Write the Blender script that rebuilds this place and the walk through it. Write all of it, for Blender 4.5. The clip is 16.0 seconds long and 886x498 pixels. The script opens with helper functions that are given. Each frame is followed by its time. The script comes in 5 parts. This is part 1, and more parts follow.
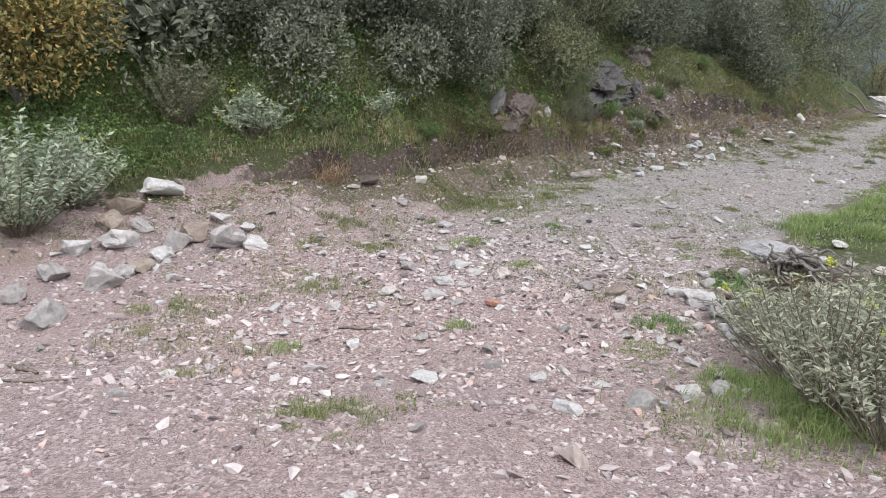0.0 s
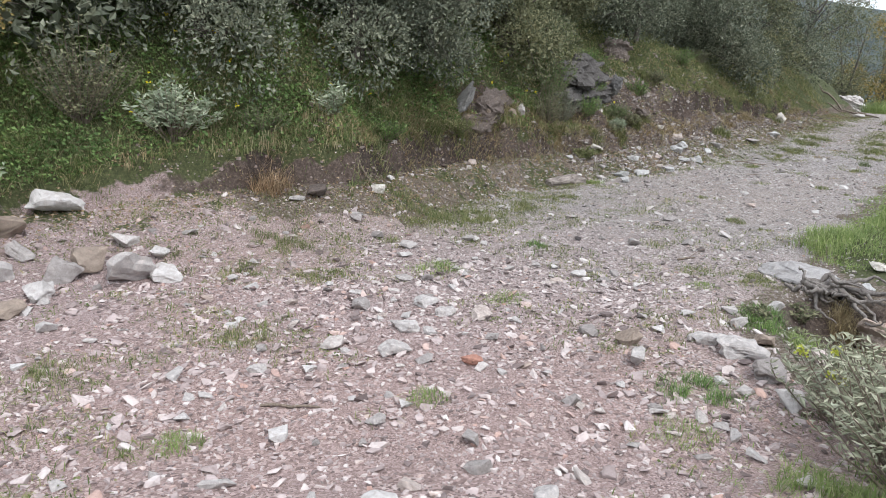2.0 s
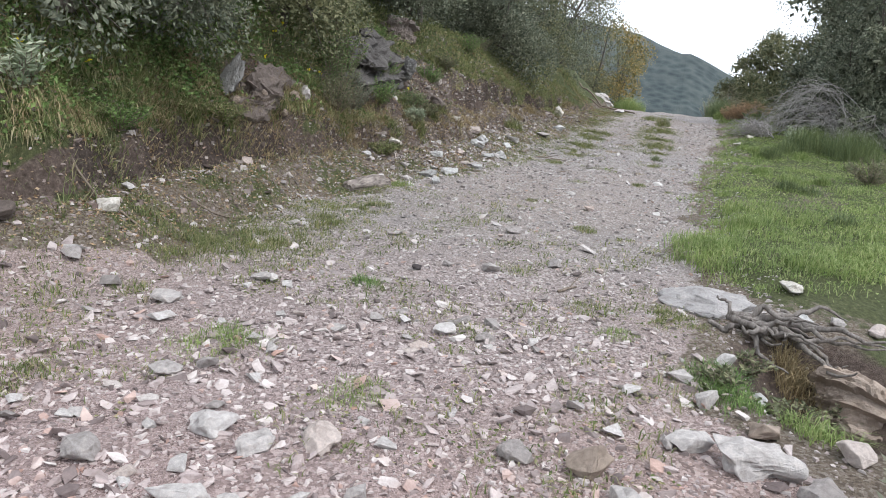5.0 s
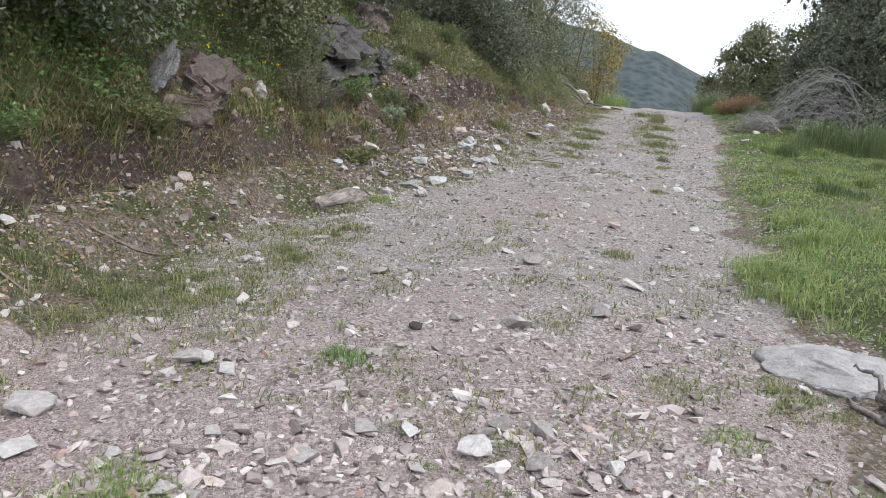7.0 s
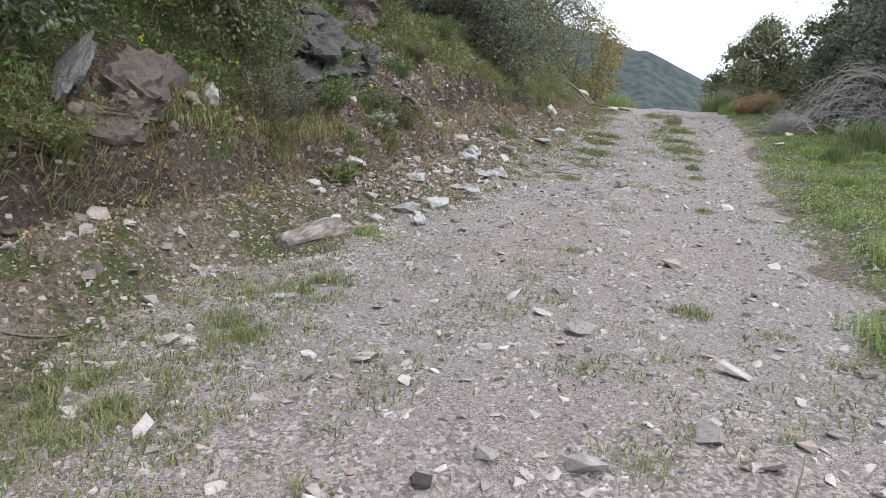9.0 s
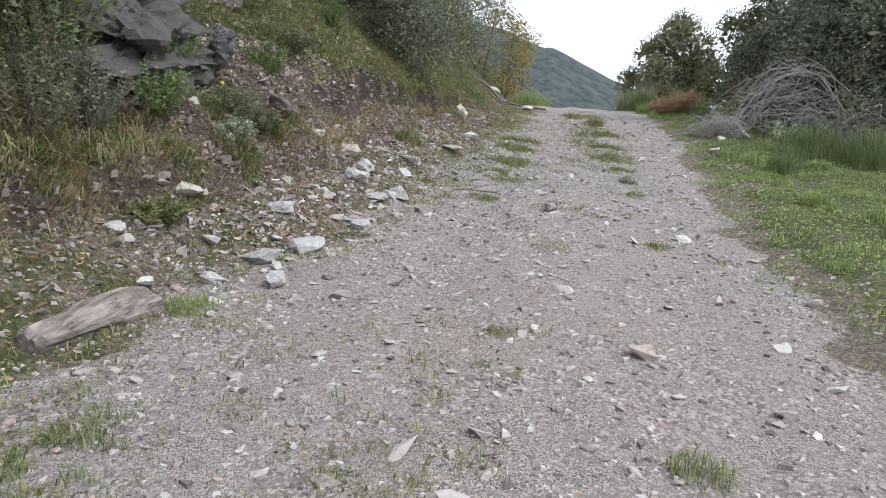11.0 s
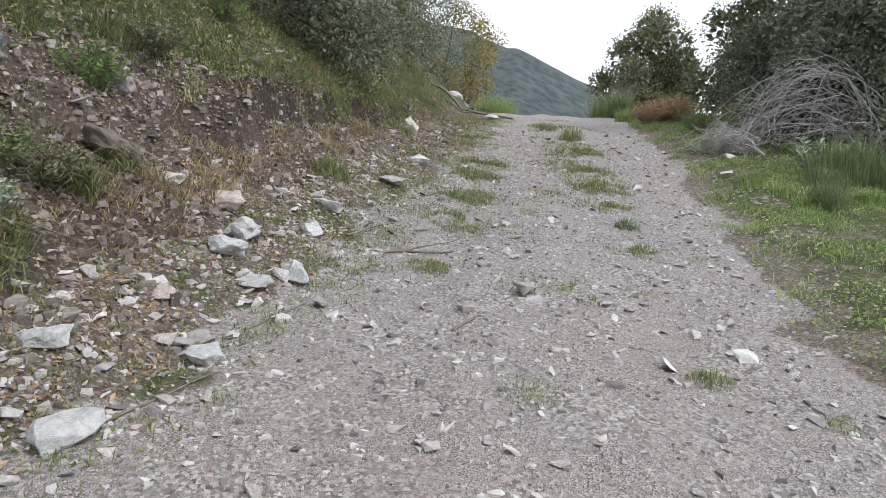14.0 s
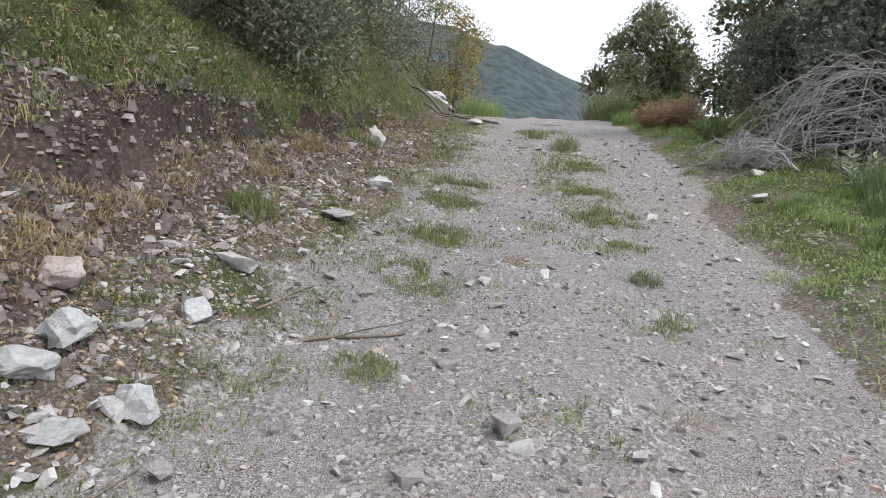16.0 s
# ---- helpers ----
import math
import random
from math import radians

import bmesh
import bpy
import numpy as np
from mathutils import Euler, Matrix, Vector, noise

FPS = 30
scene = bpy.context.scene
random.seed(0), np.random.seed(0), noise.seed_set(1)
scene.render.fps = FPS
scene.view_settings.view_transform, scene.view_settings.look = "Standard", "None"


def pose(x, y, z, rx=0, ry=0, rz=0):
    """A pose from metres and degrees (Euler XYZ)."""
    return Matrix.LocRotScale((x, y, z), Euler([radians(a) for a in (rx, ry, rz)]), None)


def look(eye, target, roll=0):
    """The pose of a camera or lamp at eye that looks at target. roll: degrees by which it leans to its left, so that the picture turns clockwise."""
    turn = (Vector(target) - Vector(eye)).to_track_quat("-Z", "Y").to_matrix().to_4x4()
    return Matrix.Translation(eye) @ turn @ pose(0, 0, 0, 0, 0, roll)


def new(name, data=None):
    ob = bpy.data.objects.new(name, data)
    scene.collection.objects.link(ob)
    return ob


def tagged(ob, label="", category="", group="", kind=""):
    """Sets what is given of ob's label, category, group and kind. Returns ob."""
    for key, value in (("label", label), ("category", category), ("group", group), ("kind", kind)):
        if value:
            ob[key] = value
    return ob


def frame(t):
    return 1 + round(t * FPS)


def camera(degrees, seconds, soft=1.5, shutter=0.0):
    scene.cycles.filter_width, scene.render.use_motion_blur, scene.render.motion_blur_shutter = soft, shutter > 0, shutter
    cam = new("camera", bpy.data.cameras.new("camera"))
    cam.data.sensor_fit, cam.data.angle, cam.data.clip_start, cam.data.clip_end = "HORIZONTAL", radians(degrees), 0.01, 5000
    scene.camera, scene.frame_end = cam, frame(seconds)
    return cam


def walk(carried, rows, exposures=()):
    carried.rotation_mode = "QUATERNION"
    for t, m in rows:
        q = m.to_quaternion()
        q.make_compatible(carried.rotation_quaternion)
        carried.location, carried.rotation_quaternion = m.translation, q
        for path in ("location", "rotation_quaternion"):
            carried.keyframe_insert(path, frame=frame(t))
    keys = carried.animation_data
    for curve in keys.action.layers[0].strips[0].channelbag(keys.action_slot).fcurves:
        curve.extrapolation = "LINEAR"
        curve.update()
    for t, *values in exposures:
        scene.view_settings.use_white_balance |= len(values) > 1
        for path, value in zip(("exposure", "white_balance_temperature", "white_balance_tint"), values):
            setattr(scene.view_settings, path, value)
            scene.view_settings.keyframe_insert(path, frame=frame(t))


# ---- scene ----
cam = camera(63.4, 16.0, soft=0.65)
PATH = [
    (0, (1.202, 0.44, 2.294), (-0.03, 1.954, 1.859), 3.8),
    (0.5, (0.936, 0.658, 2.298), (-0.294, 2.175, 1.863), 3.7),
    (1, (0.757, 1.074, 2.267), (-0.456, 2.603, 1.834), 3.7),
    (1.5, (0.429, 1.408, 2.243), (-0.736, 2.975, 1.81), 4.0),
    (2, (0.156, 1.696, 2.21), (-0.993, 3.276, 1.781), 4.0),
    (2.5, (-0.159, 2.031, 2.181), (-1.299, 3.617, 1.753), 3.9),
    (3, (-0.538, 2.275, 2.138), (-1.669, 3.868, 1.712), 3.7),
    (3.5, (-0.835, 2.599, 2.089), (-1.827, 4.284, 1.669), 4.5),
    (4, (-1.148, 2.974, 2.071), (-1.939, 4.765, 1.663), 5.5),
    (4.5, (-1.328, 3.331, 2.011), (-2.002, 5.171, 1.612), 5.5),
    (4.7, (-1.423, 3.466, 1.993), (-2.016, 5.335, 1.598), 5.8),
    (6.8, (-2.188, 5.094, 1.916), (-2.665, 7.0, 1.541), 4.1),
    (7, (-2.272, 5.263, 1.914), (-2.746, 7.169, 1.536), 4.1),
    (7.5, (-2.453, 5.668, 1.916), (-2.921, 7.576, 1.54), 3.9),
    (8, (-2.58, 6.118, 1.912), (-3.045, 8.027, 1.538), 3.5),
    (8.2, (-2.62, 6.255, 1.914), (-3.084, 8.165, 1.542), 3.4),
    (10.3, (-2.989, 8.205, 1.997), (-3.374, 10.132, 1.623), 2.9),
    (10.5, (-2.987, 8.415, 1.99), (-3.308, 10.353, 1.617), 3.1),
    (11, (-3.003, 8.935, 2.061), (-3.224, 10.889, 1.692), 3.3),
    (11.5, (-3.034, 9.357, 2.136), (-3.228, 11.313, 1.768), 3.2),
    (12, (-3.061, 9.788, 2.141), (-3.227, 11.747, 1.774), 3.0),
    (12.5, (-3.08, 10.223, 2.206), (-3.236, 12.183, 1.84), 2.9),
    (13, (-3.102, 10.66, 2.25), (-3.25, 12.621, 1.884), 2.7),
    (13.5, (-3.051, 11.137, 2.233), (-3.192, 13.099, 1.868), 2.6),
    (14, (-3.002, 11.606, 2.295), (-3.138, 13.569, 1.934), 2.5),
    (14.5, (-2.99, 12.074, 2.355), (-3.119, 14.037, 1.992), 2.3),
    (15, (-2.883, 12.577, 2.363), (-3.007, 14.54, 2.0), 2.2),
    (15.5, (-2.879, 13.058, 2.409), (-2.995, 15.022, 2.046), 2.1),
    (16, (-2.904, 13.489, 2.455), (-3.013, 15.452, 2.089), 2.1),
]
walk(cam, [(t, look(eye, target, roll)) for t, eye, target, roll in PATH])

# ---- light ----
world = bpy.data.worlds.new("overcast_sky")
scene.world = world
world.use_nodes = True
wn, wl = world.node_tree.nodes, world.node_tree.links
wn.clear()
w_out = wn.new("ShaderNodeOutputWorld")
w_bg = wn.new("ShaderNodeBackground")
w_sky = wn.new("ShaderNodeTexSky")
w_sky.sky_type, w_sky.sun_disc = "NISHITA", False
w_sky.sun_elevation, w_sky.sun_rotation = radians(52), radians(70)
w_map = wn.new("ShaderNodeTexCoord")
w_noise = wn.new("ShaderNodeTexNoise")
w_noise.inputs["Scale"].default_value, w_noise.inputs["Detail"].default_value = 2.6, 5
w_ramp = wn.new("ShaderNodeValToRGB")
w_ramp.color_ramp.elements[0].position, w_ramp.color_ramp.elements[1].position = 0.36, 0.52
w_ramp.color_ramp.elements[0].color, w_ramp.color_ramp.elements[1].color = (0.72, 0.72, 0.72, 1), (1, 1, 1, 1)
w_mix = wn.new("ShaderNodeMix")
w_mix.data_type = "RGBA"
w_mix.inputs["B"].default_value = (12.4, 13.3, 14.9, 1)
wl.new(w_map.outputs["Generated"], w_noise.inputs["Vector"])
wl.new(w_noise.outputs["Fac"], w_ramp.inputs["Fac"])
wl.new(w_ramp.outputs["Color"], w_mix.inputs["Factor"])
wl.new(w_sky.outputs["Color"], w_mix.inputs["A"])
wl.new(w_mix.outputs["Result"], w_bg.inputs["Color"])
w_bg.inputs["Strength"].default_value = 0.128
wl.new(w_bg.outputs["Background"], w_out.inputs["Surface"])
sun = new("sun", bpy.data.lights.new("sun", "SUN"))
sun.data.energy, sun.data.angle, sun.data.color = 2.0, radians(11), (1.0, 0.975, 0.95)
sun.matrix_world = look((12, 8, 22), (-2, 14, 0))


# ---- small tools ----
def rng_of(seed):
    return np.random.default_rng(seed)


def lattice(ix, iy, seed):
    h = (ix.astype(np.int64) * 374761393 + iy.astype(np.int64) * 668265263 + seed * 982451653) & 0xFFFFFFFF
    h = ((h ^ (h >> 13)) * 1274126177) & 0xFFFFFFFF
    return ((h ^ (h >> 16)) & 0xFFFF) / 65535.0


def vnoise(x, y, seed=0):
    x, y = np.asarray(x, float), np.asarray(y, float)
    ix, iy = np.floor(x), np.floor(y)
    fx, fy = x - ix, y - iy
    fx, fy = fx * fx * (3 - 2 * fx), fy * fy * (3 - 2 * fy)
    a, b = lattice(ix, iy, seed), lattice(ix + 1, iy, seed)
    c, d = lattice(ix, iy + 1, seed), lattice(ix + 1, iy + 1, seed)
    return (a * (1 - fx) + b * fx) * (1 - fy) + (c * (1 - fx) + d * fx) * fy


def fbm(x, y, seed=0, octaves=4):
    total, amp, norm = 0, 1.0, 0
    for o in range(octaves):
        total, norm = total + amp * vnoise(x * 2**o, y * 2**o, seed + o), norm + amp
        amp *= 0.5
    return total / norm * 2 - 1


def smooth(a, b, v):
    v = np.clip((np.asarray(v, float) - a) / (b - a), 0, 1)
    return v * v * (3 - 2 * v)


def mesh_from(name, V, F, mat, flat=True):
    """A mesh from arrays of vertices and of faces with one count of corners."""
    me = bpy.data.meshes.new(name)
    V, F = np.ascontiguousarray(V, np.float32), np.ascontiguousarray(F, np.int32)
    me.vertices.add(len(V))
    me.vertices.foreach_set("co", V.ravel())
    me.loops.add(F.size)
    me.loops.foreach_set("vertex_index", F.ravel())
    me.polygons.add(len(F))
    me.polygons.foreach_set("loop_start", np.arange(len(F), dtype=np.int32) * F.shape[1])
    me.update(calc_edges=True)
    me.polygons.foreach_set("use_smooth", np.full(len(F), not flat))
    me.materials.append(mat)
    return me


def empty(name, x, y, z, rz=0.0):
    ob = new(name)
    ob.empty_display_size = 0.1
    ob.matrix_world = pose(x, y, z, 0, 0, rz)
    return ob


def under(name, me, parent, label=""):
    """A mesh in its parent's space."""
    ob = new(name, me)
    ob.parent = parent
    if label:
        tagged(ob, label)
    return ob


def join(parts):
    """Joins (vertices, faces) pairs with one count of corners."""
    V, F, n = [], [], 0
    for v, f in parts:
        V.append(np.asarray(v, float)), F.append(np.asarray(f) + n)
        n += len(v)
    return np.concatenate(V), np.concatenate(F)


def tube(points, radii, sides=5):
    """A tapering tube along points, as quads."""
    P, R = np.asarray(points, float), np.asarray(radii, float)
    T = np.gradient(P, axis=0)
    T /= np.linalg.norm(T, axis=1)[:, None] + 1e-9
    ref = np.where(np.abs(T[:, 2:3]) > 0.9, [[1.0, 0, 0]], [[0, 0, 1.0]])
    A = np.cross(T, ref)
    A /= np.linalg.norm(A, axis=1)[:, None] + 1e-9
    B = np.cross(T, A)
    ang = np.arange(sides) * 2 * np.pi / sides
    V = P[:, None] + R[:, None, None] * (np.cos(ang)[None, :, None] * A[:, None] + np.sin(ang)[None, :, None] * B[:, None])
    i, j = np.meshgrid(np.arange(len(P) - 1), np.arange(sides), indexing="ij")
    k = (j + 1) % sides
    F = np.stack([i * sides + j, i * sides + k, (i + 1) * sides + k, (i + 1) * sides + j], -1).reshape(-1, 4)
    return V.reshape(-1, 3), F


def wander(a, b, n, amount, rng):
    """Points from a to b with a growing random bow."""
    s = np.linspace(0, 1, n)[:, None]
    P = np.asarray(a) * (1 - s) + np.asarray(b) * s
    J = rng.normal(0, amount, (n, 3)).cumsum(0) * s * (1.15 - s)
    return P + J


def unit(v):
    return v / (np.linalg.norm(v, axis=-1, keepdims=True) + 1e-9)


def leaf_quads(P, D, L, W, rng, fold=0.25):
    """Folded leaves at P along D, L long and W wide."""
    n = len(P)
    D = unit(D)
    S = unit(np.cross(D, unit(rng.normal(0, 1, (n, 3)))))
    N = np.cross(S, D)
    L, W = np.broadcast_to(L, n)[:, None], np.broadcast_to(W, n)[:, None]
    mid = P + D * L * 0.5 + N * W * fold
    V = np.stack([P, mid + S * W * 0.5, P + D * L, mid - S * W * 0.5], 1).reshape(-1, 3)
    return V, np.arange(4 * n).reshape(n, 4)


def blade_tris(P, H, W, lean, rng):
    """Grass blades rooted at P: height H, width W, leaning by lean."""
    n = len(P)
    a = rng.uniform(0, 2 * np.pi, n)
    out = np.stack([np.cos(a), np.sin(a), 0 * a], 1)
    side = np.stack([-np.sin(a), np.cos(a), 0 * a], 1)
    H, W, lean = (np.broadcast_to(q, n)[:, None] for q in (H, W, lean))
    up = np.array([[0, 0, 1.0]])
    mid = P + up * H * 0.6 + out * H * lean * 0.35
    tip = P + up * H * (1 - 0.35 * lean) + out * H * lean
    V = np.stack([P - side * W / 2, P + side * W / 2, mid - side * W * 0.4, mid + side * W * 0.4, tip], 1).reshape(-1, 3)
    b = np.arange(n)[:, None] * 5
    F = np.concatenate([b + [0, 1, 3], b + [0, 3, 2], b + [2, 3, 4]])
    return V, F


def hull_rock(seed, n=15, flat=0.6, rough=0.0, cuts=0):
    """An angular stone about one metre across, from the hull of random points."""
    rng = rng_of(seed)
    bm = bmesh.new()
    for p in unit(rng.normal(0, 1, (n, 3))) * rng.uniform(0.36, 0.55, (n, 1)):
        bm.verts.new((p[0] * 1.1, p[1] * 0.85, p[2] * flat))
    got = bmesh.ops.convex_hull(bm, input=bm.verts)
    bmesh.ops.delete(bm, geom=[g for g in got["geom_interior"] if isinstance(g, bmesh.types.BMVert)], context="VERTS")
    if cuts:
        bmesh.ops.bevel(bm, geom=bm.edges[:], offset=0.012, segments=1, affect="EDGES")
        bmesh.ops.triangulate(bm, faces=bm.faces[:])
        bmesh.ops.subdivide_edges(bm, edges=bm.edges[:], cuts=cuts, use_grid_fill=True)
        for v in bm.verts:
            q = v.co * 3.0
            layer = math.sin(v.co.z * 26 + noise.noise(q) * 4) * 0.3
            v.co += v.co.normalized() * rough * (noise.noise(q + Vector((seed, 0, 0))) + 0.5 * noise.noise(q * 3) + layer)
    bmesh.ops.recalc_face_normals(bm, faces=bm.faces[:])
    return bm


def rock_mesh(name, seed, mat, **kw):
    bm = hull_rock(seed, **kw)
    me = bpy.data.meshes.new(name)
    bm.to_mesh(me)
    bm.free()
    me.materials.append(mat)
    return me


# ---- materials ----
def material(name, rough=0.9):
    m = bpy.data.materials.new(name)
    m.use_nodes = True
    nodes, links = m.node_tree.nodes, m.node_tree.links
    b = nodes["Principled BSDF"]
    b.inputs["Roughness"].default_value = rough
    b.inputs["Specular IOR Level"].default_value = 0.25
    return m, nodes, links, b


def nnode(nodes, kind, **values):
    n = nodes.new(kind)
    for key, v in values.items():
        n.inputs[key.replace("_", " ")].default_value = v
    return n


def mixed(nodes, links, fac, a, b, blend="MIX"):
    n = nodes.new("ShaderNodeMix")
    n.data_type, n.blend_type = "RGBA", blend
    for key, v in (("Factor", fac), ("A", a), ("B", b)):
        if isinstance(v, (int, float)):
            n.inputs[key].default_value = v
        elif isinstance(v, tuple):
            n.inputs[key].default_value = (*v, 1)
        else:
            links.new(v, n.inputs[key])
    return n.outputs["Result"]


def ramp(nodes, links, fac, stops):
    n = nodes.new("ShaderNodeValToRGB")
    e = n.color_ramp.elements
    while len(e) < len(stops):
        e.new(0.5)
    for el, (p, c) in zip(e, stops):
        el.position, el.color = p, (*c, 1) if isinstance(c, tuple) else (c, c, c, 1)
    links.new(fac, n.inputs["Fac"])
    return n.outputs["Color"]


def coords(nodes):
    return nodes.new("ShaderNodeTexCoord").outputs["Object"]


def tex(nodes, links, vec, scale, detail=4.0, rough=0.55):
    n = nnode(nodes, "ShaderNodeTexNoise", Scale=scale, Detail=detail, Roughness=rough)
    links.new(vec, n.inputs["Vector"])
    return n.outputs["Fac"]


def bumped(nodes, links, b, height, strength, distance):
    n = nnode(nodes, "ShaderNodeBump", Strength=strength, Distance=distance)
    links.new(height, n.inputs["Height"])
    links.new(n.outputs["Normal"], b.inputs["Normal"])


def leaf_material(name, stops, rough=0.6, through_light=0.25, by_object=0.0):
    """Leaves: each takes its own tone between the stops."""
    m, nodes, links, b = material(name, rough)
    geo = nodes.new("ShaderNodeNewGeometry")
    c = ramp(nodes, links, geo.outputs["Random Per Island"], stops)
    big = tex(nodes, links, coords(nodes), 1.3, 2)
    c = mixed(nodes, links, 0.45, c, ramp(nodes, links, big, [(0.3, (0.35, 0.38, 0.36)), (0.7, (0.75, 0.72, 0.6))]), "OVERLAY")
    links.new(c, b.inputs["Base Color"])
    t = nodes.new("ShaderNodeBsdfTranslucent")
    links.new(c, t.inputs["Color"])
    mx = nnode(nodes, "ShaderNodeMixShader", Fac=through_light)
    links.new(b.outputs["BSDF"], mx.inputs[1])
    links.new(t.outputs["BSDF"], mx.inputs[2])
    links.new(mx.outputs["Shader"], nodes["Material Output"].inputs["Surface"])
    return m


def stone_material(name, stops, by_island=False, grain=7.0, relief=0.03):
    m, nodes, links, b = material(name, 0.88)
    if by_island:
        pick = nodes.new("ShaderNodeNewGeometry").outputs["Random Per Island"]
    else:
        pick = nodes.new("ShaderNodeObjectInfo").outputs["Random"]
    c = ramp(nodes, links, pick, stops)
    vec = coords(nodes)
    fine, mid = tex(nodes, links, vec, 60, 5, 0.65), tex(nodes, links, vec, grain, 7, 0.68)
    c = mixed(nodes, links, 0.8, c, ramp(nodes, links, mid, [(0.3, (0.33, 0.31, 0.3)), (0.5, (0.5, 0.5, 0.5)), (0.72, (0.72, 0.7, 0.68))]), "OVERLAY")
    c = mixed(nodes, links, 0.22, c, ramp(nodes, links, fine, [(0.3, (0.3, 0.3, 0.3)), (0.7, (0.7, 0.7, 0.7))]), "OVERLAY")
    if by_island:
        place = nodes.new("ShaderNodeSeparateXYZ")
        links.new(vec, place.inputs["Vector"])
        along = nodes.new("ShaderNodeMapRange")
        along.inputs["From Min"].default_value, along.inputs["From Max"].default_value = 5.5, 11.0
        links.new(place.outputs["Y"], along.inputs["Value"])
        c = mixed(nodes, links, 0.5, c, mixed(nodes, links, along.outputs["Result"], (0.61, 0.488, 0.478), (0.508, 0.5, 0.488)), "OVERLAY")
    links.new(c, b.inputs["Base Color"])
    h = nodes.new("ShaderNodeMath")
    h.operation = "MULTIPLY_ADD"
    h.inputs[1].default_value = 3.0
    links.new(mid, h.inputs[0])
    links.new(fine, h.inputs[2])
    bumped(nodes, links, b, h.outputs["Value"], 0.55, relief)
    return m


def wood_material(name, a, b_colour, scale=30, along=(1, 1, 0.12)):
    m, nodes, links, b = material(name, 0.85)
    vec = coords(nodes)
    mp = nodes.new("ShaderNodeMapping")
    mp.inputs["Scale"].default_value = along
    links.new(vec, mp.inputs["Vector"])
    n = tex(nodes, links, mp.outputs["Vector"], scale, 6, 0.7)
    links.new(ramp(nodes, links, n, [(0.32, a), (0.68, b_colour)]), b.inputs["Base Color"])
    bumped(nodes, links, b, n, 0.7, 0.02)
    return m


M_chips = stone_material("schist_chips", [(0.0, (0.14, 0.122, 0.118)), (0.25, (0.357, 0.329, 0.318)), (0.6, (0.461, 0.432, 0.421)), (0.9, (0.602, 0.583, 0.564)), (1.0, (0.432, 0.31, 0.259))], True)
M_stone = stone_material("loose_stone", [(0.0, (0.304, 0.276, 0.262)), (0.35, (0.432, 0.4, 0.382)), (0.8, (0.589, 0.561, 0.543)), (1.0, (0.46, 0.368, 0.322))])
M_grey = stone_material("grey_schist", [(0.0, (0.408, 0.404, 0.394)), (1.0, (0.57, 0.565, 0.556))])
M_brown = stone_material("brown_schist", [(0.0, (0.136, 0.111, 0.0978)), (1.0, (0.204, 0.17, 0.153))], grain=5.0, relief=0.07)
M_crag = stone_material("dark_layered_schist", [(0.0, (0.0843, 0.0762, 0.0714)), (1.0, (0.126, 0.118, 0.112))], grain=4.0, relief=0.09)
M_schist = stone_material("weathered_schist", [(0.0, (0.194, 0.191, 0.184)), (1.0, (0.245, 0.241, 0.234))], grain=6.0, relief=0.07)
M_white = stone_material("white_quartz", [(0.0, (0.558, 0.522, 0.468)), (1.0, (0.63, 0.594, 0.54))])
M_scree = stone_material("brown_scree", [(0.0, (0.108, 0.0864, 0.0774)), (0.55, (0.234, 0.198, 0.18)), (0.88, (0.36, 0.324, 0.302)), (1.0, (0.504, 0.477, 0.45))], True)
M_tan = stone_material("tan_schist", [(0.0, (0.27, 0.215, 0.175)), (1.0, (0.36, 0.295, 0.245))], grain=5.0, relief=0.05)
M_bedrock = stone_material("pale_bedrock", [(0.0, (0.395, 0.378, 0.37)), (1.0, (0.437, 0.42, 0.412))], grain=9.0, relief=0.06)
M_red = stone_material("red_stone", [(0.0, (0.4, 0.2, 0.15)), (1.0, (0.45, 0.25, 0.19))])
M_dark = stone_material("dark_stone", [(0.0, (0.07, 0.06, 0.06)), (1.0, (0.1, 0.09, 0.09))])
M_oak = leaf_material("holm_oak_leaf", [(0.0, (0.09, 0.105, 0.081)), (0.5, (0.169, 0.189, 0.142)), (0.85, (0.248, 0.266, 0.207)), (1.0, (0.338, 0.349, 0.281))], 0.68, 0.22)
M_oak2 = leaf_material("olive_oak_leaf", [(0.0, (0.084, 0.096, 0.0576)), (0.5, (0.168, 0.18, 0.108)), (1.0, (0.288, 0.282, 0.18))], 0.68, 0.22)
M_yellow_oak = leaf_material("turning_oak_leaf", [(0.0, (0.101, 0.118, 0.0507)), (0.5, (0.254, 0.22, 0.0845)), (1.0, (0.507, 0.338, 0.135))], 0.6, 0.25)
M_pale = leaf_material("felted_grey_leaf", [(0.0, (0.2, 0.25, 0.17)), (0.6, (0.32, 0.37, 0.27)), (1.0, (0.45, 0.48, 0.38))], 0.85, 0.15)
M_grey_leaf = leaf_material("dusty_grey_leaf", [(0.0, (0.204, 0.216, 0.156)), (0.6, (0.324, 0.336, 0.252)), (1.0, (0.48, 0.48, 0.384))], 0.85, 0.15)
M_ivy = leaf_material("undergrowth_leaf", [(0.0, (0.081, 0.136, 0.0473)), (0.6, (0.156, 0.244, 0.0838)), (1.0, (0.256, 0.352, 0.136))], 0.6, 0.25)
M_grass = leaf_material("meadow_grass", [(0.0, (0.152, 0.216, 0.076)), (0.6, (0.269, 0.351, 0.135)), (1.0, (0.421, 0.45, 0.234))], 0.75, 0.4)
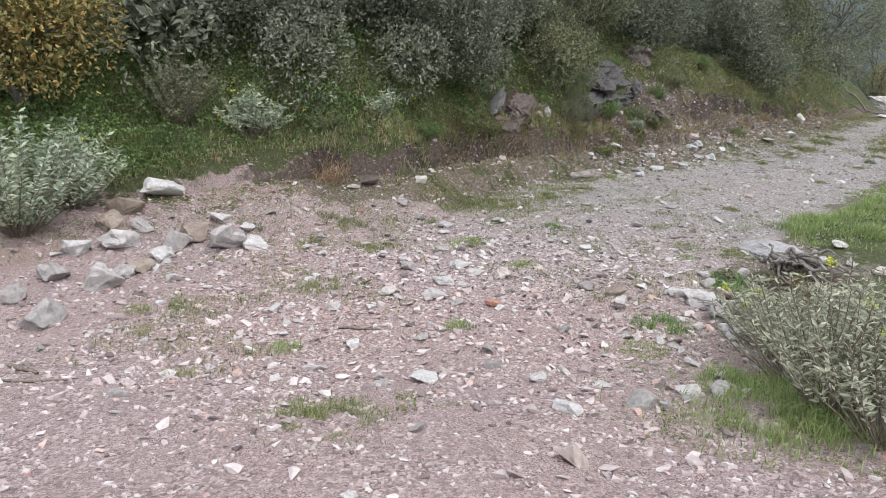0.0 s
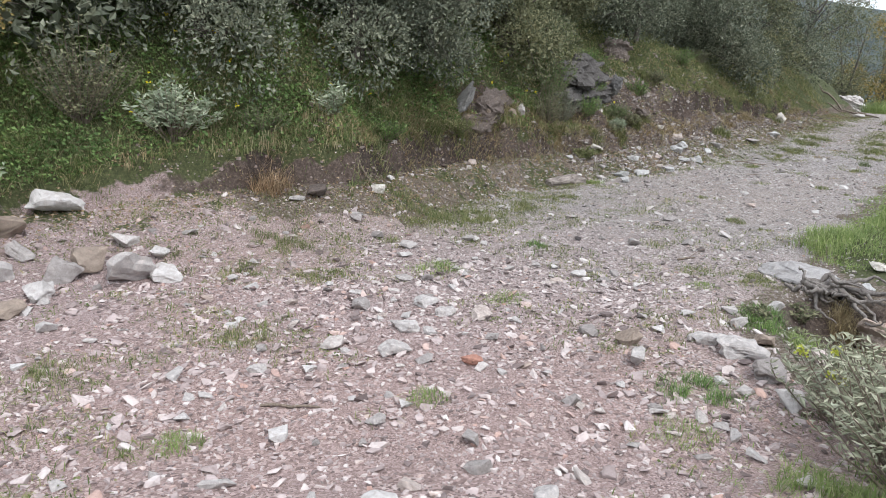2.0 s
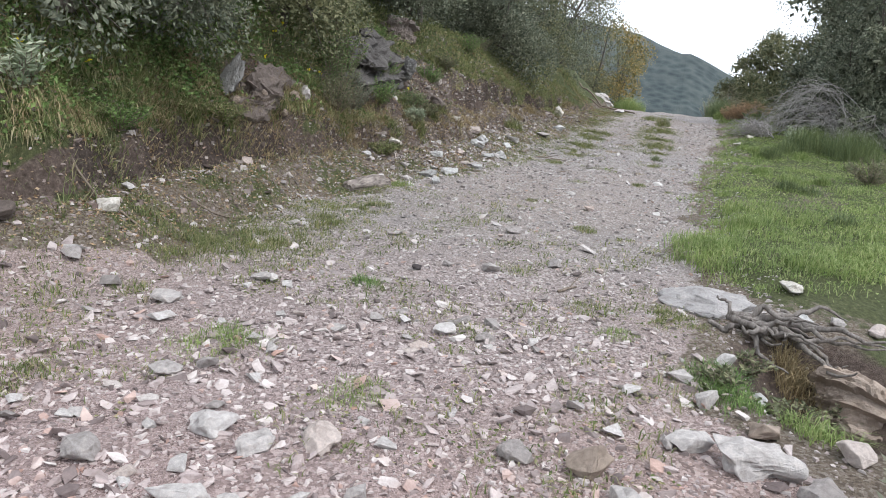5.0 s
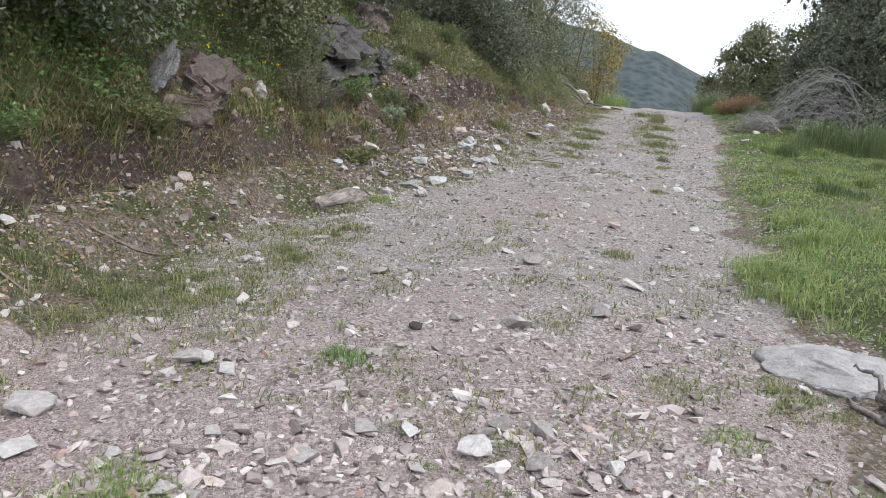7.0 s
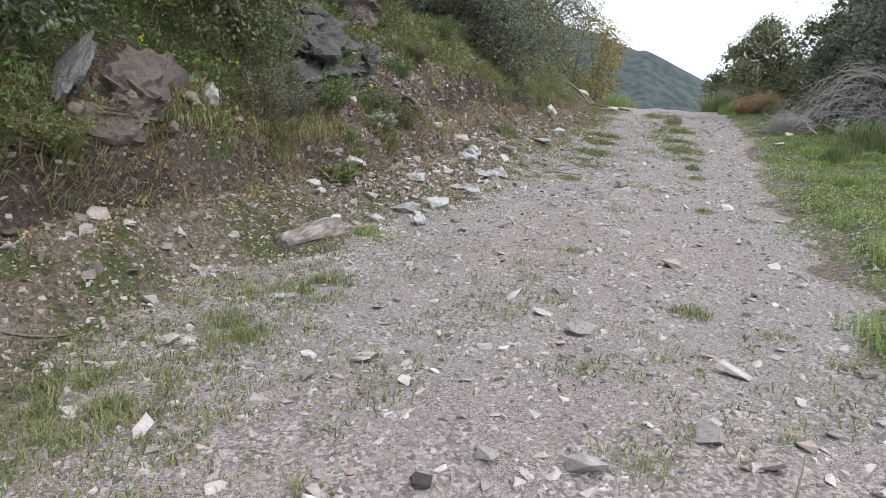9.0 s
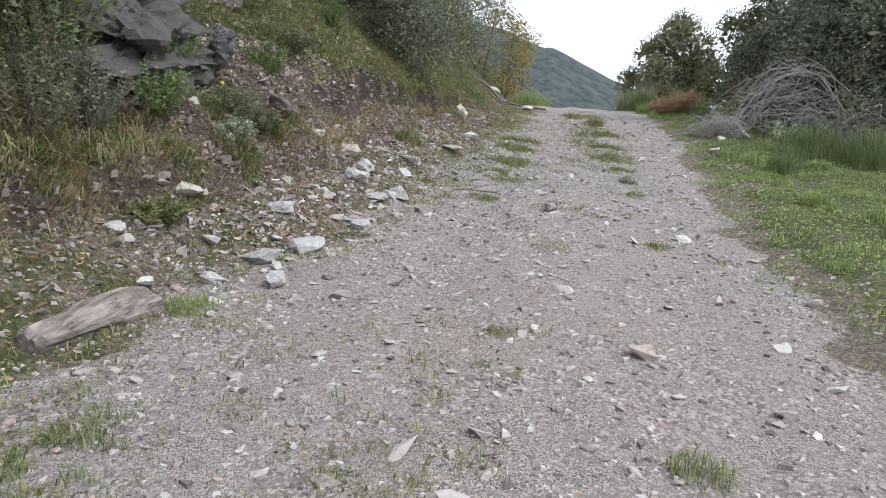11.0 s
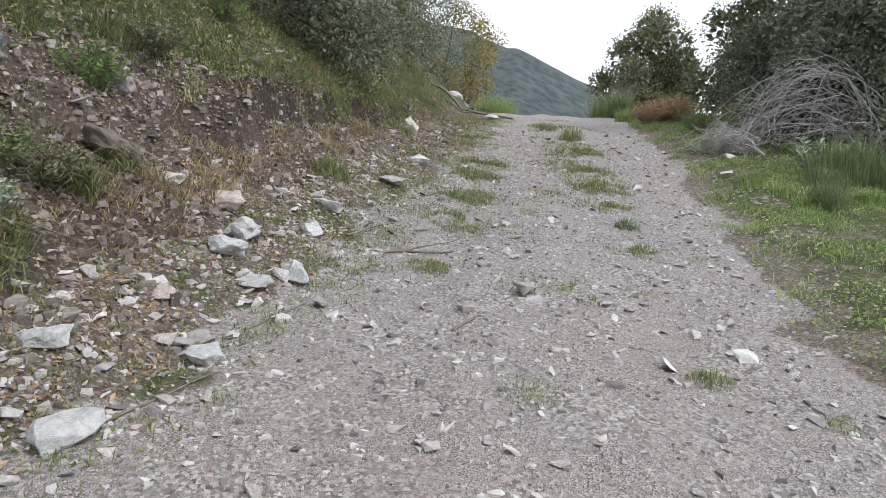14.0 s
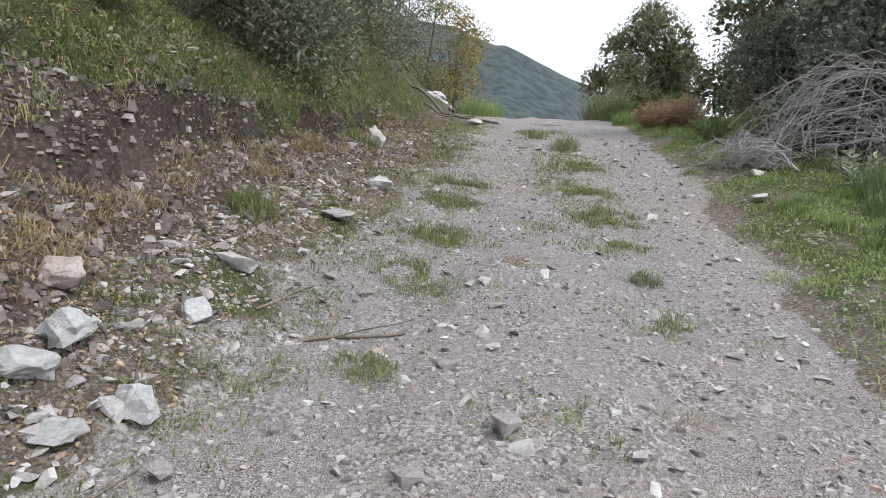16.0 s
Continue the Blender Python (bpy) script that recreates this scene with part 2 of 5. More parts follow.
M_bankgrass = leaf_material("bank_grass", [(0.0, (0.105, 0.138, 0.055)), (0.5, (0.2, 0.235, 0.1)), (0.8, (0.31, 0.3, 0.165)), (1.0, (0.43, 0.375, 0.245))], 0.75, 0.35)
M_dry = leaf_material("dry_grass", [(0.0, (0.22, 0.17, 0.1)), (1.0, (0.45, 0.37, 0.24))], 0.8, 0.25)
M_litter = leaf_material("dead_leaf", [(0.0, (0.144, 0.096, 0.06)), (0.5, (0.3, 0.204, 0.132)), (1.0, (0.504, 0.384, 0.264))], 0.8, 0.1)
M_broom = leaf_material("broom_green", [(0.0, (0.1, 0.14, 0.065)), (1.0, (0.22, 0.26, 0.13))], 0.7, 0.2)
M_russet = leaf_material("russet_bush_leaf", [(0.0, (0.34, 0.21, 0.13)), (1.0, (0.6, 0.43, 0.29))], 0.8, 0.2)
M_flower = leaf_material("yellow_petal", [(0.0, (0.75, 0.6, 0.02)), (1.0, (0.85, 0.75, 0.05))], 0.6, 0.3)
M_budgreen = leaf_material("lime_flower_head", [(0.0, (0.45, 0.5, 0.08)), (1.0, (0.6, 0.6, 0.12))], 0.7, 0.2)
M_bark = wood_material("oak_bark", (0.06, 0.05, 0.04), (0.16, 0.14, 0.12), 18)
M_grey_wood = wood_material("weathered_grey_wood", (0.2, 0.185, 0.175), (0.46, 0.435, 0.415), 40)
M_log = wood_material("split_grey_log", (0.07, 0.055, 0.05), (0.4, 0.35, 0.31), 26, (1, 0.1, 1))
M_root = wood_material("grey_root", (0.1, 0.085, 0.075), (0.31, 0.28, 0.255), 34)
M_stick = wood_material("dry_stick", (0.12, 0.09, 0.07), (0.3, 0.25, 0.2), 40)



# ---- the lie of the land ----
SLOPE = 0.07
CREST = 31.0
TOE_Y = [-40, 0, 2, 5, 7, 8.2, 10, 11.7, 13, 14, 16.5, 18.3, 20.5, 23.6, 27, 32, 38, 60]
TOE_X = [-9.5, -8.6, -8.2, -7.5, -6.75, -6.05, -6.25, -5.95, -5.7, -5.5, -5.1, -4.95, -4.7, -4.3, -4.1, -3.9, -4.2, -6]
TOE_R = [0.3, 0.3, 0.3, 0.35, 0.42, 0.42, 0.42, 0.38, 0.33, 0.28, 0.28, 0.33, 0.25, 0.08, 0.05, 0.05, 0.1, 0.1]
EDGE_Y = [-40, 0, 3, 5.3, 7.6, 9.5, 10.8, 14, 18, 21, 25, 30, 34, 60]
EDGE_X = [6, 3.2, 1.6, 0.1, -1.2, -1.15, -1.3, -1.25, -1.0, -0.6, -0.4, 0.0, 0.2, 1]


def toe_of(y):
    return np.interp(y, TOE_Y, TOE_X) + 0.22 * fbm(np.asarray(y) * 0.9, 3.3, 5, 3)


def edge_of(y):
    return np.interp(y, EDGE_Y, EDGE_X) + 0.18 * fbm(np.asarray(y) * 0.8, 7.7, 6, 3)


def ground_height(x, y):
    x, y = np.asarray(x, float), np.asarray(y, float)
    line = SLOPE * np.minimum(y, CREST) + 0.3 * smooth(17, 26, y)
    line = line - 0.1 * np.maximum(y - CREST, 0) * smooth(CREST, CREST + 6, y)
    line = np.maximum(line, -14 + 0 * y)
    line = np.where(y < -3, -3 * SLOPE, line)
    u = (x + 2.3) * 0.66 - (y - 4.6) * 0.75
    start = 0.155 * np.maximum(u, 0) * smooth(0, 1.6, u)
    start = np.minimum(start, 1.2) * smooth(9, 6.5, y)
    toe, rel = toe_of(y), np.interp(y, TOE_Y, TOE_R)
    d = toe - x
    apron = rel * smooth(-1, 0.0, d / np.interp(y, [6, 9, 14, 16], [2.0, 0.7, 0.7, 1.0]))
    k = np.interp(y, [0, 5, 8, 9, 14, 24, 60], [0.35, 0.5, 0.95, 1.1, 1.0, 1.0, 0.8])
    cut = 0.27 * smooth(0.0, 0.22, d + 0.1 * fbm(x * 3, y * 3, 9, 2)) * np.interp(y, [4, 7, 13, 15, 17, 23.5, 26, 32], [0.3, 1, 0.9, 0.25, 0.1, 0.1, 0.5, 0.6])
    dd = np.maximum(d, 0)
    rise = k * (0.95 * np.minimum(dd, 1.4) + 0.55 * np.clip(dd - 1.4, 0, 55))
    fade = 1 - smooth(45, 110, y)
    rise = rise - k * 0.95 * np.minimum(dd, 0.55) * np.interp(y, [19, 21, 23, 25, 28], [0, 0.4, 0.8, 0.9, 0.5])
    bank = (cut + rise * (1 + 0.12 * fbm(x * 0.7, y * 0.7, 21, 3))) * fade
    shelf = np.interp(y, [16.6, 18.2, 24, 27], [0, 0.34, 0.3, 0.05]) * smooth(0.5, 0.58, d + 0.2 * fbm(x * 2, y * 2, 31, 2)) * fade
    edge = edge_of(y)
    e = x - edge
    verge = 0.14 * smooth(0, 0.8, e) * smooth(8.5, 10.5, y)
    drop = -0.4 * np.clip(e - 3.4, 0, 40) * smooth(-5, 6, y)
    pit = -0.5 * np.exp(-((((x + 0.35) / 0.5) ** 2 + ((y - 8.25) / 0.62) ** 2) ** 2))
    pit = pit - 0.35 * smooth(-0.3, 1.0, x) * smooth(6.2, 7.4, y) * smooth(10.2, 9.0, y)
    ruts = -0.035 * (np.exp(-(((x - edge + 0.75) / 0.28) ** 2)) + np.exp(-(((x - edge + 2.35) / 0.3) ** 2))) * smooth(8, 12, y)
    far = np.hypot(x + 2, y - 14)
    rough = 0.03 * fbm(x * 1.6, y * 1.6, 2, 3) + 0.012 * fbm(x * 7, y * 7, 3, 3)
    rough = rough + (0.15 * fbm(x * 1.8, y * 1.8, 12, 4) + 0.1 * fbm(x * 5.5, y * 5.5, 14, 3)) * smooth(-0.1, 0.5, d) * fade
    ridge = np.clip(57 - 0.36 * np.maximum(x - 43, 0) - 0.25 * np.minimum(x, 0) + 6 * fbm(x * 0.02, y * 0.02, 44, 3), 0, 140) * np.exp(-(((y - 420) / 120) ** 2))
    ridge = ridge + np.clip(60 - 0.05 * x, 0, 160) * np.exp(-(((y - 1300) / 260) ** 2))
    ridge = ridge + 5 * fbm(x * 0.012, y * 0.012, 40, 4) * smooth(120, 220, far)
    return line + start + apron + bank + shelf + verge + drop + pit + ruts + rough * (1 - smooth(60, 200, far)) + ridge


def at_ground(x, y):
    return float(ground_height(np.array([x]), np.array([y]))[0])


def graded(lo, hi, step, far_lo, far_hi):
    """Even steps inside, widening steps outside."""
    inner = list(np.arange(lo, hi + step / 2, step))
    out, s, v = [], step, inner[-1]
    while v < far_hi:
        s *= 1.16
        v += s
        out.append(v)
    back, s, v = [], step, inner[0]
    while v > far_lo:
        s *= 1.16
        v -= s
        back.append(v)
    return np.array(back[::-1] + inner + out)


def scree_top(y):
    """How far up the bank the bare scree reaches: to the lip of the scarp, where there is one."""
    return np.interp(y, [13, 15, 17.4, 18.4, 24, 27], [0.6, 1.3, 1.2, 0.56, 0.5, 0.4])


def zones(x, y):
    """How much gravel, bare soil and green each place has."""
    d, e = toe_of(y) - x, x - edge_of(y)
    n = fbm(x * 1.7, y * 1.7, 50, 4)
    gravel = smooth(0.35, -0.25, d + 0.7 * n + 0.85) * smooth(0.3, -0.15, e + 0.35 * n)
    gravel = np.maximum(gravel, smooth(7.5, 6, y) * smooth(0.9, 0.2, d + 0.3 * n) * smooth(1.0, 0.3, e))
    soil = smooth(-0.03, 0.04, d) * smooth(0.22, 0.13, d + 0.12 * n)
    scree = smooth(-0.3, 0.1, d) * smooth(0.15, -0.15, d + 0.25 * n - scree_top(y)) * smooth(12.5, 15, y) * smooth(27, 24, y)
    soil = soil * np.interp(y, [5, 6.5, 7.8, 9.6, 13, 20, 22, 26, 28], [0, 0.6, 1, 1, 0.8, 0.8, 1, 1, 0.5])
    soil = np.maximum(soil, 0.85 * scree)
    face = np.exp(-((((x + 6.45) / 0.5) ** 2 + ((y - 11.8) / 0.75) ** 2) ** 2))
    soil = np.maximum(soil, face)
    hole = np.exp(-((((x + 0.35) / 0.75) ** 2 + ((y - 8.3) / 0.8) ** 2) ** 2))
    soil = np.maximum(soil, hole)
    green = np.maximum(smooth(0.1, 0.5, e + 0.3 * n) * np.maximum(0.35 + 0.65 * smooth(9.0, 10.5, y), smooth(0.7, 1.6, e + 0.5 * n)) * np.maximum(smooth(13.2, 12.0, y), 0.5 + 0.5 * smooth(-0.2, 0.1, fbm(x * 1.6, y * 1.6, 83, 4))), smooth(0.08, 0.25, d + 0.12 * n) * (1 - 0.7 * scree))
    green = np.maximum(green, 0.55 * smooth(-1.3, -0.6, d + 0.6 * n) * smooth(-0.1, 0.3, fbm(x * 2.3, y * 2.3, 55, 3)))
    return gravel, soil, green


def exposed(x, y):
    """Fresh dark earth on the steep faces of the cuts, painted darker for shade below the lip."""
    d = toe_of(y) - x + 0.1 * fbm(x * 4, y * 4, 57, 3)
    scarp = smooth(0.36, 0.44, d) * smooth(0.66, 0.6, d) * smooth(17.4, 18.2, y) * smooth(26, 25, y)
    cut = smooth(-0.04, 0.03, d) * smooth(0.26, 0.2, d) * smooth(5.6, 6.6, y) * smooth(14, 13, y)
    return np.maximum(scarp, 0.8 * cut * smooth(-0.3, 0.2, fbm(x * 1.5, y * 1.5, 58, 2)))


def ground_material():
    m, nodes, links, b = material("stony_ground", 0.95)
    vec = coords(nodes)

    def attr(name):
        a = nodes.new("ShaderNodeAttribute")
        a.attribute_name = name
        return a.outputs["Fac"]

    def broken(name, spread=0.9):
        """A zone whose edge is broken up by the grain of the ground."""
        mx = nodes.new("ShaderNodeMath")
        mx.operation = "MULTIPLY_ADD"
        mx.inputs[1].default_value = spread
        links.new(grain, mx.inputs[0])
        links.new(attr(name), mx.inputs[2])
        return ramp(nodes, links, mx.outputs["Value"], [(0.42 + spread * 0.5, 0.0), (0.58 + spread * 0.5, 1.0)])

    grain = tex(nodes, links, vec, 9, 6, 0.7)

    def cells(scale):
        v = nnode(nodes, "ShaderNodeTexVoronoi", Scale=scale, Randomness=1.0)
        links.new(vec, v.inputs["Vector"])
        return v

    small, mid = cells(150), cells(62)
    sep = nodes.new("ShaderNodeSeparateColor")
    links.new(small.outputs["Color"], sep.inputs["Color"])
    sep2 = nodes.new("ShaderNodeSeparateColor")
    links.new(mid.outputs["Color"], sep2.inputs["Color"])
    pebbles = ramp(nodes, links, sep.outputs["Red"], [(0.0, (0.14, 0.12, 0.112)), (0.35, (0.33, 0.292, 0.276)), (0.75, (0.43, 0.39, 0.372)), (1.0, (0.62, 0.585, 0.565))])
    chips = ramp(nodes, links, sep2.outputs["Green"], [(0.0, (0.2, 0.175, 0.163)), (0.6, (0.39, 0.352, 0.336)), (1.0, (0.6, 0.565, 0.545))])
    patch = tex(nodes, links, vec, 2.2, 5)
    big = tex(nodes, links, vec, 0.35, 3)
    gravel = mixed(nodes, links, ramp(nodes, links, patch, [(0.4, 0.0), (0.6, 1.0)]), pebbles, chips)
    place = nodes.new("ShaderNodeSeparateXYZ")
    links.new(vec, place.inputs["Vector"])
    along = nodes.new("ShaderNodeMapRange")
    along.inputs["From Min"].default_value, along.inputs["From Max"].default_value = 5.5, 11.0
    links.new(place.outputs["Y"], along.inputs["Value"])
    gravel = mixed(nodes, links, 0.6, gravel, mixed(nodes, links, along.outputs["Result"], (0.65, 0.485, 0.472), (0.508, 0.5, 0.488)), "OVERLAY")
    tone = ramp(nodes, links, big, [(0.35, (0.53, 0.5, 0.48)), (0.65, (0.5, 0.51, 0.52))])
    gravel = mixed(nodes, links, 0.7, gravel, tone, "OVERLAY")
    fine = tex(nodes, links, vec, 28, 6, 0.7)
    soil = ramp(nodes, links, fine, [(0.3, (0.06, 0.045, 0.038)), (0.55, (0.15, 0.113, 0.094)), (0.75, (0.29, 0.235, 0.2))])
    moss = ramp(nodes, links, fine, [(0.3, (0.045, 0.055, 0.025)), (0.55, (0.11, 0.125, 0.055)), (0.75, (0.22, 0.2, 0.11))])
    earth = ramp(nodes, links, fine, [(0.3, (0.13, 0.1, 0.075)), (0.55, (0.22, 0.17, 0.13)), (0.75, (0.33, 0.27, 0.22))])
    dirt = mixed(nodes, links, 0.55, earth, ramp(nodes, links, sep2.outputs["Red"], [(0.0, (0.07, 0.055, 0.04)), (0.5, (0.2, 0.165, 0.13)), (1.0, (0.42, 0.38, 0.33))]))
    c = mixed(nodes, links, broken("gravel"), dirt, gravel)
    c = mixed(nodes, links, broken("green"), c, moss)
    c = mixed(nodes, links, broken("soil", 0.5), c, soil)
    # moist fresh earth, with the shade under the turf lip put into its colour
    moist_shade = ramp(nodes, links, fine, [(0.3, (0.032, 0.024, 0.02)), (0.55, (0.095, 0.072, 0.062)), (0.78, (0.22, 0.18, 0.158))])
    c = mixed(nodes, links, broken("exposed", 0.6), c, moist_shade)
    # the far slopes are covered with low scrub, tinted bluish for painted-in haze
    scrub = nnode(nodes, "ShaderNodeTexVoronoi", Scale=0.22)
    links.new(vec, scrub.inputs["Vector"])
    hazy_hill = ramp(nodes, links, scrub.outputs["Distance"], [(0.05, (0.024, 0.036, 0.039)), (0.4, (0.042, 0.056, 0.058)), (0.75, (0.066, 0.08, 0.077))])
    hazy_hill = mixed(nodes, links, 0.5, hazy_hill, ramp(nodes, links, tex(nodes, links, vec, 0.09, 9, 0.75), [(0.35, (0.3, 0.32, 0.33)), (0.65, (0.68, 0.68, 0.64))]), "OVERLAY")
    c = mixed(nodes, links, attr("distance"), c, hazy_hill)
    links.new(c, b.inputs["Base Color"])
    h = nodes.new("ShaderNodeMath")
    h.operation = "ADD"
    links.new(small.outputs["Distance"], h.inputs[0])
    links.new(fine, h.inputs[1])
    bumped(nodes, links, b, h.outputs["Value"], 0.9, 0.02)
    return m


def build_ground():
    gx = graded(-7.4, 1.0, 0.06, -2500, 2500)
    gy = graded(2.0, 24.0, 0.06, -400, 4000)
    X, Y = np.meshgrid(gx, gy, indexing="ij")
    Z = ground_height(X, Y)
    V = np.stack([X, Y, Z], -1).reshape(-1, 3)
    i, j = np.meshgrid(np.arange(len(gx) - 1), np.arange(len(gy) - 1), indexing="ij")
    n = len(gy)
    F = np.stack([i * n + j, (i + 1) * n + j, (i + 1) * n + j + 1, i * n + j + 1], -1).reshape(-1, 4)
    me = mesh_from("ground", V, F, ground_material(), False)
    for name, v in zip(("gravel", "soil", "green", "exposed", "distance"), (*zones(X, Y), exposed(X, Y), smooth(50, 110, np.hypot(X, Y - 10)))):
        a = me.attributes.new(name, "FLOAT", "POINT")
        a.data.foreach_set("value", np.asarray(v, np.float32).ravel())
    return tagged(new("ground", me), "stony hillside ground with a rutted gravel track", "ground", kind="structure")


build_ground()


# ---- trees ----
def crown_leaves(lumps, count, leaf, rng, spread=0.55):
    """Leaves over a set of lumps (x, y, z, r), denser towards their skins."""
    L = np.asarray(lumps)
    share = L[:, 3] ** 2 * np.where(L[:, 2] < L[:, 2].min() + 0.55 * np.ptp(L[:, 2]), 1.6, 0.7)
    which = rng.choice(len(L), count, p=share / share.sum())
    D = unit(rng.normal(0, 1, (count, 3)))
    D[:, 2] = np.where((D[:, 2] < -0.3) & (rng.random(count) < 0.5), -D[:, 2], D[:, 2])
    bumps = 0.8 + 0.4 * vnoise(D[:, 0] * 3 + which * 7.1, D[:, 1] * 3 + D[:, 2] * 3, 77)
    r = L[which, 3] * rng.uniform(0.45, 1.0, count) ** 0.4 * bumps
    P = L[which, :3] + D * r[:, None]
    way = unit(D * 0.6 + rng.normal(0, spread, (count, 3)))
    size = leaf * rng.uniform(0.6, 1.4, count)
    return leaf_quads(P, way, size, size * 0.55, rng)


def tree(name, label, x, y, high, wide, seed, mat, count=26000, leaf=0.055, low=0.1, lumps=16, stems=2, category="tree", bark=None, clear=0.0, core=1.8):
    """A tree or tall bush: tapered stems with limbs, and a crown of lumps of small leaves."""
    rng = rng_of(seed)
    base = empty(name, x, y, at_ground(x, y) - 0.08)
    balls, wood = [], []
    for n in range(lumps):
        a, q = rng.uniform(0, 2 * np.pi), rng.random() ** 0.5 * (0.3 if n % 4 == 0 else 1.0)
        zz = low + (0.95 - low) * (n + rng.random()) / lumps
        waist = math.sin(min(1, max(0.12, (zz - low + 0.3) / (1.25 - low))) * math.pi) ** 0.5
        r = wide * rng.uniform(0.28, 0.48)
        bx, by = math.cos(a) * q * wide * waist * 0.9, math.sin(a) * q * wide * waist * 0.9
        floor = at_ground(x + bx, y + by) - at_ground(x, y) + r * 0.75 + clear
        balls.append((bx, by, max(zz * high, floor), r))
    for s in range(stems):
        a = rng.uniform(0, 2 * np.pi)
        foot = np.array([math.cos(a), math.sin(a), 0]) * 0.12 * (stems > 1)
        top = np.array([rng.normal(0, 0.4 * wide), rng.normal(0, 0.4 * wide), high * 0.8])
        P = wander(foot, top, 9, 0.05 * high / 3, rng)
        wood.append(tube(P, np.linspace(0.018 * high ** 0.8 + 0.015, 0.01, 9), 6))
        for ball in balls[s::stems]:
            k = int(np.clip(ball[2] / high * 7, 1, 6))
            Q = wander(P[k], np.array(ball[:3]), 5, 0.04, rng)
            wood.append(tube(Q, np.linspace(0.03, 0.006, 5), 4))
            for _ in range(3):
                E = np.array(ball[:3]) + unit(rng.normal(0, 1, 3)) * ball[3] * 0.95
                wood.append(tube(wander(Q[3], E, 4, 0.03, rng), np.linspace(0.012, 0.003, 4), 3))
    under("trunk", mesh_from("trunk", *join(wood), bark or M_bark, False), base)
    inner = [(b[0], b[1], b[2], b[3] * 0.52) for b in balls]
    count, leaf = int(0.74 * count), 1.1 * leaf
    V, F = join([crown_leaves(balls, count, leaf, rng), crown_leaves(inner, count // 5, leaf * core, rng)])
    under("crown", mesh_from("crown", V, F, mat), base)
    return tagged(base, label, category)


DARK = "dark grey-green holm oak overhanging the bank"
for row in (
    (-8.3, 7.7, 4.2, 1.9, 11, M_oak, 38000), (-7.5, 9.6, 4.4, 1.6, 12, M_oak, 40000), (-7.45, 11.3, 4.4, 1.4, 27, M_oak, 38000), (-7.3, 13.4, 4.2, 1.4, 13, M_oak2, 32000),
    (-7.5, 15.6, 4.2, 1.6, 14, M_oak2, 32000), (-7.0, 18.6, 4.2, 1.75, 15, M_oak, 36000), (-6.5, 22.3, 4.2, 1.9, 16, M_oak, 40000),
    (-6.4, 25.6, 4.4, 1.9, 17, M_oak2, 26000), (-6.1, 29.5, 4.4, 2.0, 18, M_oak, 20000), (-6.0, 34.5, 5.0, 2.2, 19, M_oak2, 16000),
    (-5.4, 40.0, 5.4, 2.2, 20, M_oak2, 14000), (-10.2, 6.4, 4.8, 2.2, 21, M_oak, 14000), (-10.0, 10.0, 5.0, 2.3, 22, M_oak, 13000),
    (-9.8, 14.0, 5.0, 2.3, 23, M_oak, 11000), (-9.4, 18.5, 5.0, 2.3, 24, M_oak2, 11000), (-9.2, 23.5, 5.0, 2.4, 25, M_oak, 9000),
    (-12.0, 3.6, 5.0, 2.5, 26, M_oak, 13000),
):
    x, y, high, wide, seed, mat, count = row
    tree("holm_oak_tree", DARK if y < 24 else "grey-green holm oak leaning out over the track", x, y, high, wide, seed, mat, count, 0.047 if x > -9 and y < 15 else 0.055 if x > -9 else 0.1, -0.12, 26, 3, core=1.7, clear=0.6 if 9 < y < 17 and x > -9 else 0.2 if y < 17 else -0.1)
tree("turning_oak_tree", "oak with yellow-brown turning leaves above the rocks", -9.6, 4.6, 3.8, 1.9, 31, M_yellow_oak, 22000, 0.055, 0.2, 15, 2)
tree("turning_oak_tree", "sparse oak with yellowing top by the bend", -4.6, 46.5, 6.6, 2.1, 32, M_yellow_oak, 12000, 0.08, 0.3, 14, 2)
RIGHT = "dark leafy tree at the edge of the drop"
for row in (
    (2.9, 26.2, 5.6, 2.0, 41, M_oak, 38000), (3.7, 23.8, 5.6, 2.0, 42, M_oak, 38000), (3.1, 29.3, 5.3, 1.45, 43, M_oak2, 24000),
    (6.0, 20.5, 6.0, 2.2, 44, M_oak, 14000), (6.4, 26.5, 6.5, 2.5, 45, M_oak, 10000),
):
    x, y, high, wide, seed, mat, count = row
    tree("evergreen_tree", RIGHT, x, y, high, wide, seed, mat, int(1.15 * count), 0.058, 0.0, 34, 3, core=3.0)
tree("round_oak_tree", "rounded olive-green tree standing beyond the crest", 2.2, 38, 4.3, 1.75, 46, M_oak2, 34000, 0.075, 0.1, 30, 3, core=2.6)


# ---- rocks and stones that stand out ----
def rock(name, label, x, y, size, seed, mat, flat=0.6, lift=0.25, turn=0.0, tilt=(0, 0), detail=2, rough=0.05, n=16, category="rock", group=""):
    """A single rock, sunk a little into the ground. lift: how much of its half height stays above."""
    me = rock_mesh(name, seed, mat, n=n, flat=flat, rough=rough, cuts=detail)
    ob = new(name, me)
    ob.matrix_world = pose(x, y, at_ground(x, y) + size * flat * 0.5 * lift, tilt[0], tilt[1], turn) @ Matrix.Scale(size, 4)
    return tagged(ob, label, category, group)


